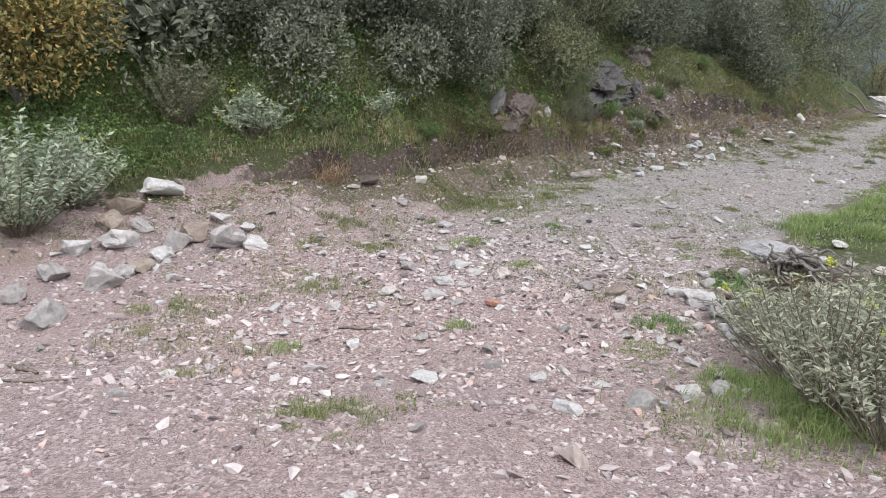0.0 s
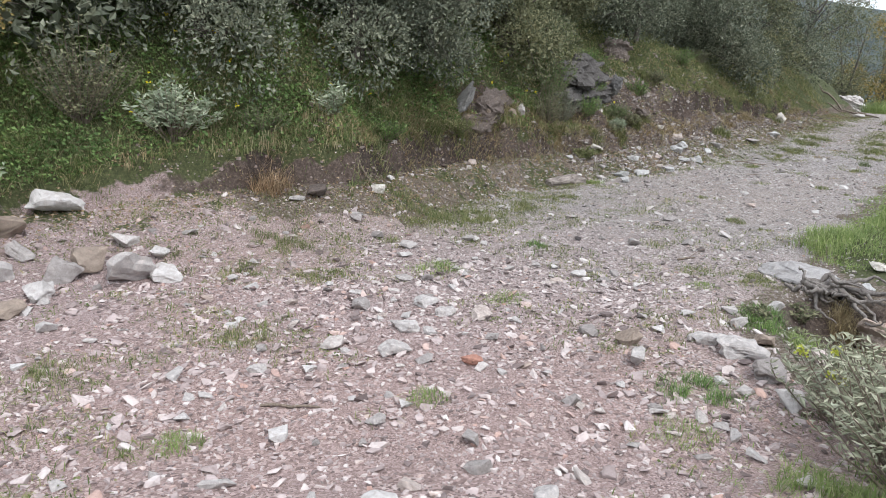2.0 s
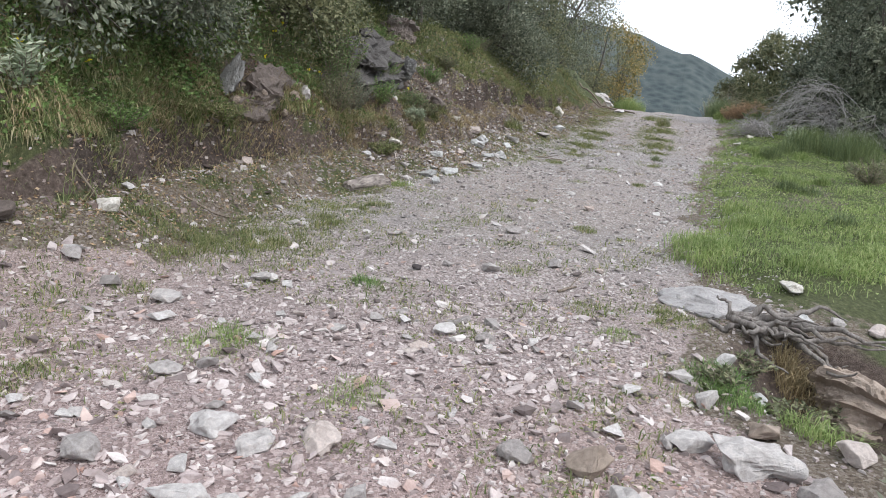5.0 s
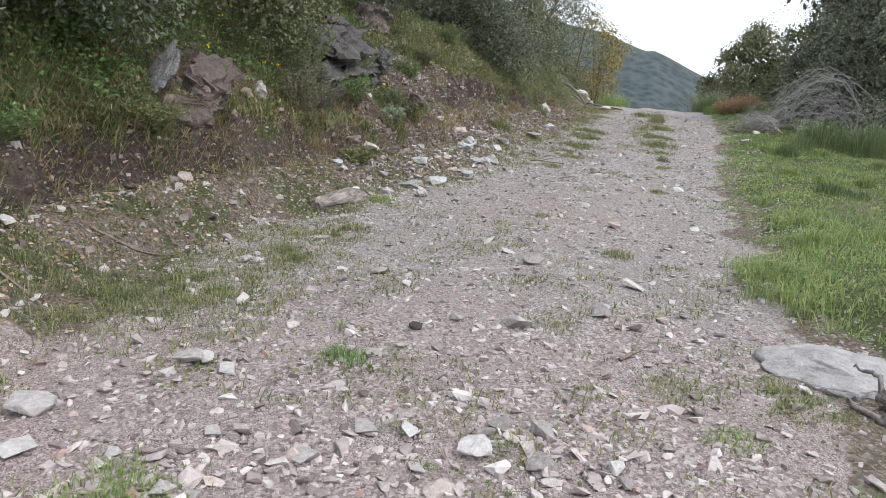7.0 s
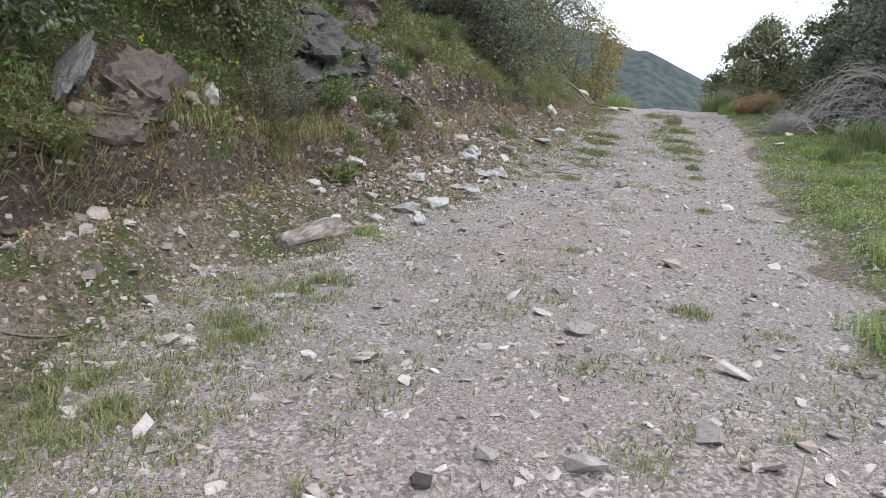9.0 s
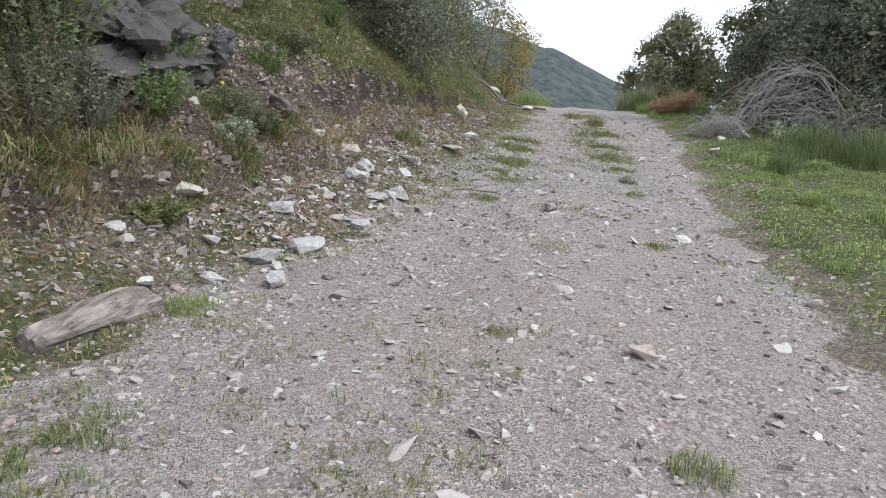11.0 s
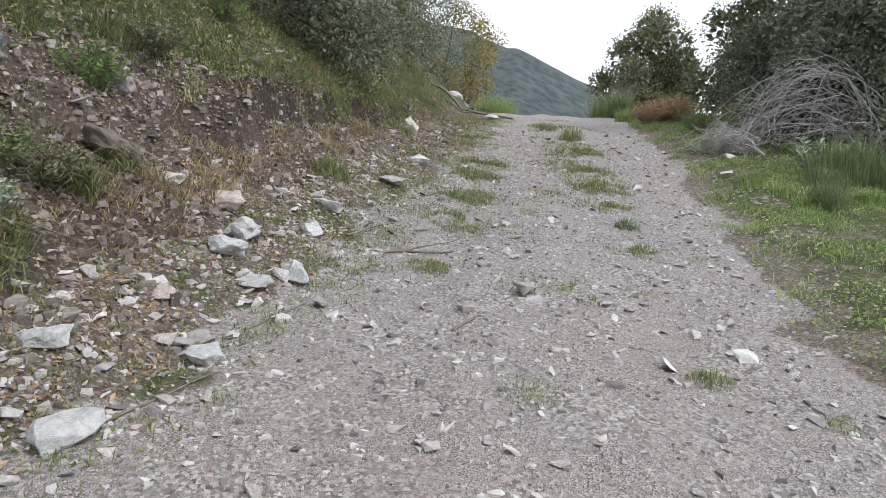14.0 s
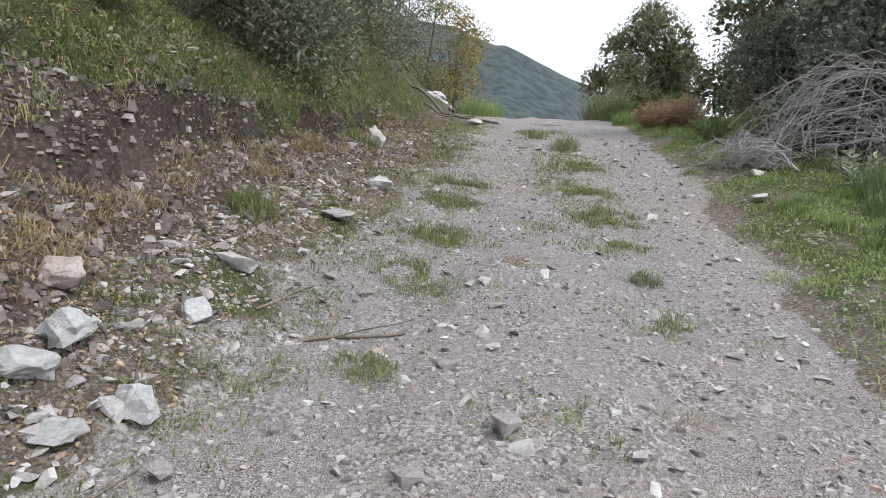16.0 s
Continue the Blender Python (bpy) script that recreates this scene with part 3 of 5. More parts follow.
ROW = "rocks heaped beside the track"
for k, (x, y, s, mat) in enumerate((
    (-6.1, 5.3, 0.62, M_stone), (-7.83, 5.47, 0.55, M_stone), (-6.75, 4.35, 0.5, M_stone), (-6.45, 4.85, 0.48, M_stone), (-6.55, 5.15, 0.45, M_tan),
    (-5.8, 3.6, 0.5, M_stone), (-5.15, 2.85, 0.42, M_stone), (-6.05, 4.2, 0.36, M_tan), (-7.2, 4.45, 0.45, M_tan), (-7.5, 4.8, 0.5, M_tan),
    (-5.95, 3.95, 0.3, M_stone), (-6.2, 4.55, 0.34, M_stone), (-5.9, 5.55, 0.36, M_stone), (-6.9, 3.9, 0.4, M_stone), (-6.35, 3.4, 0.4, M_stone), (-6.0, 2.9, 0.33, M_stone),
    (-7.0, 4.75, 0.33, M_stone), (-6.7, 5.6, 0.3, M_stone), (-6.3, 5.75, 0.24, M_stone),
)):
    x, y = 1.2 + 0.95 * (x - 1.2), 0.44 + 0.95 * (y - 0.44)
    rock("rock", "pale angular rock in a heap below the shrubs", x, y, s, 100 + k, mat, 0.62, 0.5, k * 47, (k * 13 % 25 - 12, k * 29 % 31 - 15), 2, 0.08, group=ROW)
rock("bedrock_slab", "flat grey bedrock slab flush with the verge", -1.1, 9.42, 0.78, 140, M_bedrock, 0.26, 0.1, -20, (3, -4), 3, 0.1, 26)
rock("rock", "pale quartz-streaked rock beside the washed-out hole", -0.95, 6.98, 0.44, 141, M_stone, 0.62, 0.4, 20, (5, 10), 3, 0.1, 12)
rock("rock", "rounded pale rock beside the washed-out hole", -0.72, 6.72, 0.38, 142, M_stone, 0.62, 0.4, 70, (0, -8), 3, 0.1, 12)
rock("rock", "squared rust-brown stone standing in the track", -1.68, 6.62, 0.2, 143, M_tan, 0.9, 0.7, 10, (8, 0), 1)
rock("rock", "flat tan stone by the hole", -1.25, 7.1, 0.24, 144, M_stone, 0.5, 0.6, 40)
rock("rock", "pale broken stone in the track", -1.5, 6.42, 0.28, 145, M_stone, 0.7, 0.5, 80, (10, 10), 1)
rock("rock", "red-brown stone lying in the track", -2.36, 5.6, 0.17, 146, M_red, 0.6, 0.6, 30, (0, 8), 1)
rock("rock", "blackish stone in the gravel", -3.38, 9.18, 0.095, 147, M_dark, 0.6, 0.8, 0, (0, 0), 1)
for k, (x, y, s, mat) in enumerate((
    (-3.35, 6.3, 0.27, M_stone), (-3.1, 6.25, 0.22, M_stone), (-2.85, 6.4, 0.25, M_stone), (-3.13, 5.8, 0.28, M_stone), (-2.9, 5.4, 0.26, M_stone), (-3.37, 7.7, 0.17, M_stone),
    (-2.01, 6.66, 0.2, M_stone), (-1.2, 4.5, 0.17, M_stone), (-0.39, 4.37, 0.27, M_stone), (-2.34, 4.6, 0.16, M_stone), (-0.45, 9.85, 0.26, M_white), (-4.3, 8.3, 0.22, M_stone),
    (-4.64, 7.66, 0.25, M_stone), (-2.75, 7.95, 0.18, M_stone), (-2.47, 7.92, 0.17, M_stone), (-2.93, 10.92, 0.2, M_stone), (-3.3, 5.2, 0.22, M_stone), (-1.7, 3.9, 0.24, M_stone),
    (-0.6, 3.9, 0.2, M_stone), (-0.1, 4.9, 0.22, M_stone), (-3.7, 5.9, 0.24, M_stone), (-3.9, 6.7, 0.2, M_stone),
)):
    rock("rock", "pale angular stone bedded in the gravel", x, y, s, 150 + k, mat, 0.5, 0.45, k * 61, (k * 17 % 19 - 9, k * 11 % 17 - 8), 2, 0.07, group="larger stones in the track")
for k, (x, y, s, mat, f) in enumerate((
    (-4.84, 13.76, 0.3, M_grey, 0.45), (-4.62, 14.15, 0.34, M_grey, 0.45), (-5.53, 14.02, 0.26, M_white, 0.6), (-4.78, 16.52, 0.3, M_grey, 0.6), (-4.76, 16.2, 0.32, M_grey, 0.5),
    (-4.74, 16.47, 0.28, M_grey, 0.7), (-4.3, 16.25, 0.25, M_grey, 0.6), (-4.5, 15.95, 0.24, M_grey, 0.4), (-4.39, 14.92, 0.22, M_grey, 0.6), (-5.35, 16.62, 0.3, M_white, 0.4),
    (-5.05, 16.95, 0.3, M_stone, 0.6), (-4.05, 21.0, 0.38, M_grey, 0.45), (-4.45, 17.2, 0.26, M_grey, 0.6), (-4.5, 18.0, 0.3, M_stone, 0.45), (-3.2, 28.5, 0.4, M_stone, 0.4),
    (0.3, 22.2, 0.2, M_white, 0.6), (-0.05, 21.1, 0.2, M_white, 0.6), (-5.6, 13.2, 0.2, M_grey, 0.5), (-5.7, 8.3, 0.22, M_white, 0.7), (-6.05, 7.6, 0.32, M_brown, 0.7), (-4.2, 19.6, 0.35, M_stone, 0.4), (-5.0, 14.6, 0.24, M_grey, 0.5), (-4.55, 13.3, 0.22, M_grey, 0.5), (-4.95, 13.2, 0.2, M_stone, 0.5),
    (-6.55, 12.1, 0.2, M_white, 0.7), (-6.3, 11.5, 0.2, M_white, 0.9), (-6.2, 12.4, 0.24, M_stone, 0.9), (-5.9, 17.0, 0.3, M_stone, 0.6),
)):
    rock("rock", "blue-grey broken rock at the foot of the bank" if mat is M_grey else "light broken rock on the bank", x, y, s, 200 + k, mat, f, 0.6, k * 53, (k * 23 % 27 - 13, k * 7 % 23 - 11), 2, 0.07, group="rocks fallen from the bank")
rock("embedded_boulder", "brown layered boulder jutting from the scree", -5.55, 16.25, 0.5, 230, M_brown, 0.5, 0.9, 60, (10, 26), 3, 0.09, 12)
rock("standing_stone", "cream quartz stone standing upright in the bank", -4.4, 23.4, 0.36, 237, M_white, 1.15, 0.5, 40, (0, 6), 3, 0.06, 22)


def layered_crag(name, label, x, y, z, size, layers, seed, mat, turn, tilt):
    """Bedrock broken along its bedding: leaves of uneven reach, one over another, with rough faces."""
    rng = rng_of(seed)
    bm = bmesh.new()
    bmesh.ops.create_icosphere(bm, subdivisions=5, radius=0.5)
    reach, slip = rng.uniform(0.66, 1.08, layers + 4), rng.normal(0, 0.06, (layers + 4, 2))
    for v in bm.verts:
        p = v.co * 2.2 + Vector((seed * 3.1, 0, 0))
        q = v.co * (1 + 0.42 * noise.noise(p) + 0.2 * noise.noise(p * 2.3))
        bed = (q.z + 0.5 + 0.05 * noise.noise(p * 1.7)) * layers + 2
        k = min(max(int(bed), 0), layers + 2)
        f = min(1.0, max(0.0, (bed - k - 0.75) * 4))
        r = reach[k] * (1 - f) + reach[k + 1] * f
        crack = 0.16 * abs(noise.noise(p * 4.5)) + 0.07 * noise.noise(p * 11) + 0.04 * noise.noise(p * 23)
        v.co = Vector((q.x * r + slip[k][0], q.y * r + slip[k][1], q.z)) * (1 - crack)
        v.co = Vector((v.co.x * size[0], v.co.y * size[1], v.co.z * size[2]))
    me = bpy.data.meshes.new(name)
    bm.to_mesh(me)
    bm.free()
    me.materials.append(mat)
    ob = new(name, me)
    ob.matrix_world = pose(x, y, z, tilt[0], tilt[1], turn)
    return tagged(ob, label, "rock")


layered_crag("rock_outcrop", "grey layered rock outcrop overhanging the bank", -6.46, 15.0, 2.5, (1.1, 1.9, 1.05), 10, 61, M_crag, 6, (10, 14))
layered_crag("rock_outcrop", "pale weathered nose of layered rock on the bank", -6.0, 15.62, 2.5, (0.26, 0.36, 0.6), 4, 66, M_schist, 30, (45, 20))
layered_crag("rock_outcrop", "reddish-brown crumbling rock face in the bank", -6.64, 11.75, 1.78, (0.75, 1.6, 1.0), 6, 62, M_brown, 5, (0, 25))
layered_crag("rock_ledge", "slanting grey splintered ledge above the brown rock face", -6.56, 11.25, 2.1, (0.3, 0.85, 0.13), 3, 65, M_schist, 8, (36, -25))
layered_crag("rock_outcrop", "reddish-brown rock face under the oaks", -6.9, 17.4, 3.2, (0.8, 1.0, 0.9), 5, 63, M_brown, 80, (0, 15))
layered_crag("rock_outcrop", "pale rock outcrop at the bend of the track", -4.9, 38.5, at_ground(-4.9, 38.5) + 0.4, (1.6, 1.4, 1.0), 5, 64, M_stone, 20, (0, 20))
for x, y, z, r, k in ((-6.2, 11.4, 1.95, 0.13, 0), (-6.18, 12.1, 1.95, 0.2, 1), (-6.15, 12.4, 1.75, 0.17, 2), (-6.15, 11.8, 1.72, 0.15, 3), (-6.3, 10.95, 1.84, 0.15, 4)):
    rock("rock", "tan stone stuck in the brown rock face", x, y, 0.8 * r, 240 + k, M_tan, 0.8, 0.6, k * 50, (20, 40), 1, 0.05, group="stones in the rock face").location.z = z


# ---- fallen wood ----
def fallen(name, label, a, b, r, seed, mat, sides=7, bow=0.03, n=9, lift=0.5, twigs=0, category="branch", squash=1.0):
    """Wood lying on the ground from a to b."""
    rng = rng_of(seed)
    P = wander((*a, 0), (*b, 0), n, bow, rng)
    P[:, 2] = ground_height(P[:, 0], P[:, 1]) + r * lift + np.abs(rng.normal(0, r * 0.25, n))
    base = P[0].copy()
    R = np.linspace(r, r * 0.6, n) * rng.uniform(0.85, 1.15, n)
    R[0] *= 0.8
    parts = [tube(P - base, R, sides)]
    for k in range(twigs):
        i = rng.integers(2, n - 1)
        E = P[i] + np.array([rng.normal(0, 0.25), rng.normal(0, 0.25), abs(rng.normal(0, 0.08))])
        parts.append(tube(wander(P[i] - base, E - base, 5, 0.02, rng), np.linspace(r * 0.5, 0.002, 5), 4))
    ob = new(name, mesh_from(name, *join(parts), mat, False))
    ob.matrix_world = pose(*base)
    return tagged(ob, label, category)


def log():
    rng = rng_of(5)
    a, b = np.array([-5.3, 11.92, 0]), np.array([-5.1, 12.68, 0])
    n, sides = 26, 20
    s = np.linspace(0, 1, n)
    P = a[None] * (1 - s[:, None]) + b[None] * s[:, None]
    P[:, 2] = np.interp(s, [0, 1], [at_ground(*a[:2]), at_ground(*b[:2])]) + 0.03
    R = np.interp(s, [0, 0.02, 0.3, 0.8, 0.97, 1], [0.06, 0.09, 0.11, 0.13, 0.12, 0.1])
    V, F = tube(P, R, sides)
    ang = np.tile(np.arange(sides), n)
    along = np.repeat(s, sides)
    C = np.repeat(P, sides, 0)
    k = 1 + 0.4 * (vnoise(ang * 0.9, along * 3, 8) - 0.5) + 0.34 * (vnoise(ang * 2.7, along * 4, 9) - 0.5)
    V = C + (V - C) * k[:, None] * [1, 1, 0.8]
    caps = []
    for ring, flip in ((0, True), (n - 1, False)):
        c = len(V)
        V = np.concatenate([V, V[ring * sides:(ring + 1) * sides].mean(0)[None]])
        i = np.arange(sides)
        q = np.stack([ring * sides + i, ring * sides + (i + 1) % sides, np.full(sides, c), np.full(sides, c)], 1)
        caps.append(q)
    me = bpy.data.meshes.new("log")
    tri = np.concatenate(caps)[:, :3]
    me.from_pydata((V - a * [1, 1, 0]).tolist(), [], F.tolist() + tri.tolist())
    me.materials.append(M_log)
    ob = new("weathered_log", me)
    ob.matrix_world = pose(a[0], a[1], 0)
    return tagged(ob, "weathered grey log lying at the edge of the track", "log")


log()
STICK = "thin dry stick lying on the gravel"
for k, (a, b, r) in enumerate((
    ((-3.88, 17.22), (-3.33, 17.53), 0.014), ((-4.25, 17.6), (-4.02, 18.15), 0.012), ((-6.4, 8.3), (-5.35, 8.45), 0.014), ((-2.2, 9.15), (-2.08, 9.35), 0.014),
    ((-5.9, 9.5), (-5.5, 9.95), 0.012), ((-3.0, 4.3), (-2.7, 4.5), 0.012), ((-4.1, 2.2), (-3.75, 2.25), 0.02), ((-3.9, 1.9), (-3.4, 2.3), 0.012), ((-4.35, 15.4), (-4.15, 15.9), 0.007),
    ((-4.55, 14.3), (-4.3, 14.75), 0.007), ((-3.2, 15.6), (-3.05, 15.9), 0.01), ((1.2, 17.2), (0.55, 16.5), 0.02),
)):
    fallen("stick", STICK, a, b, r, 300 + k, M_stick, 5, 0.012, 7, 0.8, 1 if k % 3 == 0 else 0, "stick")
fallen("fallen_branch", "long bare branch fallen down the bank onto the track", (-5.0, 31.2), (-2.7, 28.8), 0.035, 320, M_stick, 6, 0.012, 12, 0.8, 4)
fallen("fallen_branch", "grey fallen branch beside the track", (-4.3, 29.2), (-3.2, 30.2), 0.025, 321, M_stick, 6, 0.012, 10, 0.8, 2)


def root_tangle():
    rng = rng_of(71)
    x0, y0 = -0.72, 8.95
    base = empty("root_tangle", x0, y0, at_ground(x0, y0))
    stump = rock_mesh("stump", 731, M_root, n=14, flat=0.5, rough=0.12, cuts=2)
    stump.transform(pose(-0.02, 0.05, 0.06, 0, 20, 30) @ Matrix.Diagonal((0.34, 0.2, 0.26, 1)))
    under("stump", stump, base, "split grey root stock")
    for k in range(26):
        a = np.array([rng.uniform(-0.3, 0.25), rng.uniform(-0.12, 0.25), rng.uniform(0.0, 0.12)])
        long = rng.uniform(0.25, 0.95) if k < 18 else rng.uniform(0.15, 0.4)
        b = a + np.array([long * rng.uniform(0.6, 1.0), rng.uniform(-0.45, 0.1), rng.uniform(-0.22, 0.16)]) * (1 if k < 18 else -0.7)
        P = wander(a, b, 14, 0.06, rng)
        P[:, 2] = np.maximum(P[:, 2], ground_height(x0 + P[:, 0], y0 + P[:, 1]) - at_ground(x0, y0) + 0.01)
        under("root", mesh_from("root", *tube(P, np.linspace(rng.uniform(0.014, 0.04), 0.005, 14) * rng.uniform(0.85, 1.15, 14), 7), M_root, False), base)
    return tagged(base, "twisted grey exposed roots over a washed-out hole", "roots")


root_tangle()
layered_crag("rock_outcrop", "tan layered rock face inside the washed-out hole", -0.1, 8.75, 0.27, (0.85, 0.55, 0.5), 5, 67, M_tan, -15, (-28, 8))
for k, (x, y, r, mat) in enumerate((
    (-1.02, 8.25, 0.16, M_stone), (-0.85, 8.0, 0.14, M_grey), (-0.62, 7.85, 0.2, M_stone), (-0.4, 7.75, 0.16, M_grey), (-1.15, 7.6, 0.18, M_stone), (-0.9, 7.35, 0.2, M_tan), (-0.5, 7.3, 0.24, M_stone),
    (-0.25, 7.1, 0.2, M_stone), (-0.75, 9.25, 0.14, M_stone), (-0.45, 9.2, 0.16, M_grey), (-0.2, 9.3, 0.13, M_stone), (0.1, 9.35, 0.2, M_stone), (0.35, 9.1, 0.22, M_grey), (-0.05, 8.05, 0.2, M_stone), (-0.5, 6.35, 0.26, M_stone), (-0.2, 6.6, 0.22, M_grey),
)):
    rock("rock", "pale rubble at the rim of the washed-out hole", x, y, r, 250 + k, mat, 0.65, 0.6, k * 71, (k * 19 % 31 - 15, k * 13 % 27 - 13), 1, 0.05, group="rubble round the washed-out hole")


def brush_pile(x, y, seed, count, reach, high, label):
    """Cut branches heaped in an arch, tips drooping towards the track."""
    rng = rng_of(seed)
    base = empty("brush_pile", x, y, at_ground(x, y))
    for k in range(count):
        h = high * rng.uniform(0.15, 1.0) ** 0.8
        right = rng.uniform(0.15, 0.5) * reach
        left = -rng.uniform(0.1, 0.62) * reach
        yy = rng.normal(0, 0.34 * reach ** 0.5, 3)
        s = np.linspace(0, 1, 9)
        ctrl = np.array([[right, yy[0], 0.03], [right * 0.85, yy[1], h * 1.15], [left * 0.5, yy[1], h * 1.2], [left, yy[2], rng.uniform(0.03, 0.25)]])
        B = np.stack([(1 - s) ** 3, 3 * s * (1 - s) ** 2, 3 * s * s * (1 - s), s ** 3], 1)
        P = B @ ctrl + rng.normal(0, 0.05, (9, 3)).cumsum(0) * 0.8
        r = rng.uniform(0.006, 0.016)
        limb = under("branch", mesh_from("branch", *tube(P, np.linspace(r, 0.003, 9), 5), M_grey_wood, False), base)
        for _ in range(7):
            i = rng.integers(3, 9)
            E = P[i] + np.array([-rng.uniform(0.02, 0.35), rng.normal(0, 0.16), rng.uniform(-0.32, 0.14)]) * reach ** 0.5 * 0.8
            E[2] = max(E[2], 0.02)
            under("twig", mesh_from("twig", *tube(wander(P[i], E, 5, 0.015, rng), np.linspace(r * 0.5, 0.002, 5), 3), M_grey_wood, False), limb)
    return tagged(base, label, "brush pile")


tree("dark_thicket", "dense dark evergreen thicket behind the brush heap", 2.7, 24.7, 2.9, 1.5, 47, M_oak, 22000, 0.06, 0.0, 20, 4, "bush", core=2.6)
brush_pile(1.75, 23.1, 81, 54, 2.5, 1.55, "arched heap of grey leafless cut branches under the trees")
brush_pile(0.45, 22.75, 82, 40, 0.8, 0.38, "low grey clump of dead twigs beside the grass")
brush_pile(2.7, 22.6, 83, 22, 1.6, 0.9, "tangled heap of grey dead branches in the shade")


# ---- shrubs ----
def leafy_shrub(name, label, x, y, high, wide, seed, mat, stems=26, leaf=0.075, slim=0.32, pairs=9, flowers=0, wood=None, category="shrub", bare=0.25, bend=0.025):
    """Upright stems with pairs of felted leaves, some ending in flower heads."""
    rng = rng_of(seed)
    base = empty(name, x, y, at_ground(x, y) - 0.03)
    sticks, P_all, D_all, heads = [], [], [], []
    for k in range(stems):
        a, q = rng.uniform(0, 2 * np.pi), rng.random() ** 0.6
        foot = np.array([math.cos(a), math.sin(a), 0]) * 0.12 * wide * q
        tip = np.array([math.cos(a) * q * wide, math.sin(a) * q * wide, high * rng.uniform(0.6, 1.0) * (1 - 0.35 * q)])
        P = wander(foot, tip, 8, bend, rng)
        sticks.append(tube(P, np.linspace(0.007, 0.0025, 8), 3))
        for f in np.linspace(bare, 1.0, pairs):
            i = min(6, int(f * 7))
            at = P[i] + (P[i + 1] - P[i]) * (f * 7 - i)
            b = rng.uniform(0, 2 * np.pi)
            for sgn in (0, np.pi):
                P_all.append(at)
                D_all.append((math.cos(b + sgn), math.sin(b + sgn), rng.uniform(-0.1, 0.9)))
            if rng.random() < 0.7:
                P_all.append(at), D_all.append((math.cos(b + 1.5), math.sin(b + 1.5), rng.uniform(0.1, 1.2)))
        if k < flowers:
            heads.append(P[-1])
    under("stalk", mesh_from("stalk", *join(sticks), wood or M_stick, False), base)
    n = len(P_all)
    L = leaf * rng.uniform(0.6, 1.3, n)
    V, F = leaf_quads(np.array(P_all), np.array(D_all), L, L * slim, rng)
    under("foliage", mesh_from("foliage", V, F, mat), base)
    for h in heads:
        C = h + rng.normal(0, 0.012, (40, 3))
        V, F = leaf_quads(C, rng.normal(0, 1, (40, 3)), 0.022, 0.014, rng)
        under("flower_head", mesh_from("flower_head", V, F, M_budgreen), base, "yellow-green flower head")
    return tagged(base, label, category)


PALE = "pale grey-green felted shrub growing on the bank"
leafy_shrub("felted_shrub", "tall pale grey-green shrub beside the heap of rocks", -7.15, 3.4, 1.55, 0.95, 401, M_pale, 110, 0.08, 0.35, 13)
leafy_shrub("felted_shrub", "pale grey-green shrub above the heap of rocks", -7.5, 4.1, 1.2, 0.7, 402, M_pale, 60, 0.08, 0.35, 11)
leafy_shrub("felted_shrub", PALE, -7.4, 6.6, 0.8, 0.55, 403, M_pale, 56, 0.085, 0.38, 8, 0, None, "shrub", 0.45)
leafy_shrub("felted_shrub", "small silvery shrub with one taller stem on the bank", -6.5, 8.25, 0.5, 0.28, 404, M_pale, 26, 0.08, 0.3, 8)
for k, (x, y, h, w) in enumerate(((0.2, 5.6, 0.9, 0.65), (0.5, 4.95, 1.05, 0.7), (0.8, 5.9, 1.0, 0.65), (0.85, 4.6, 0.95, 0.65), (0.1, 6.0, 0.8, 0.6), (-0.25, 6.35, 0.6, 0.42), (0.35, 6.7, 0.8, 0.55), (1.15, 5.3, 0.9, 0.55))):
    leafy_shrub("felted_shrub", "straggly grey-green shrub with yellow-green flower heads by the track", x, y, h, w, 410 + k, M_grey_leaf, 56, 0.055, 0.3, 11, 3 if k < 4 else 1, None, "shrub", 0.35, 0.05)
leafy_shrub("felted_shrub", "small pale felted plant in front of the brush heap", 1.15, 21.6, 0.6, 0.25, 420, M_pale, 14, 0.09, 0.35, 8)
leafy_shrub("felted_shrub", "small pale felted plant in front of the brush heap", 1.5, 21.3, 0.45, 0.3, 421, M_pale, 14, 0.09, 0.35, 8)
GREEN = "small-leaved green bush on the bank"
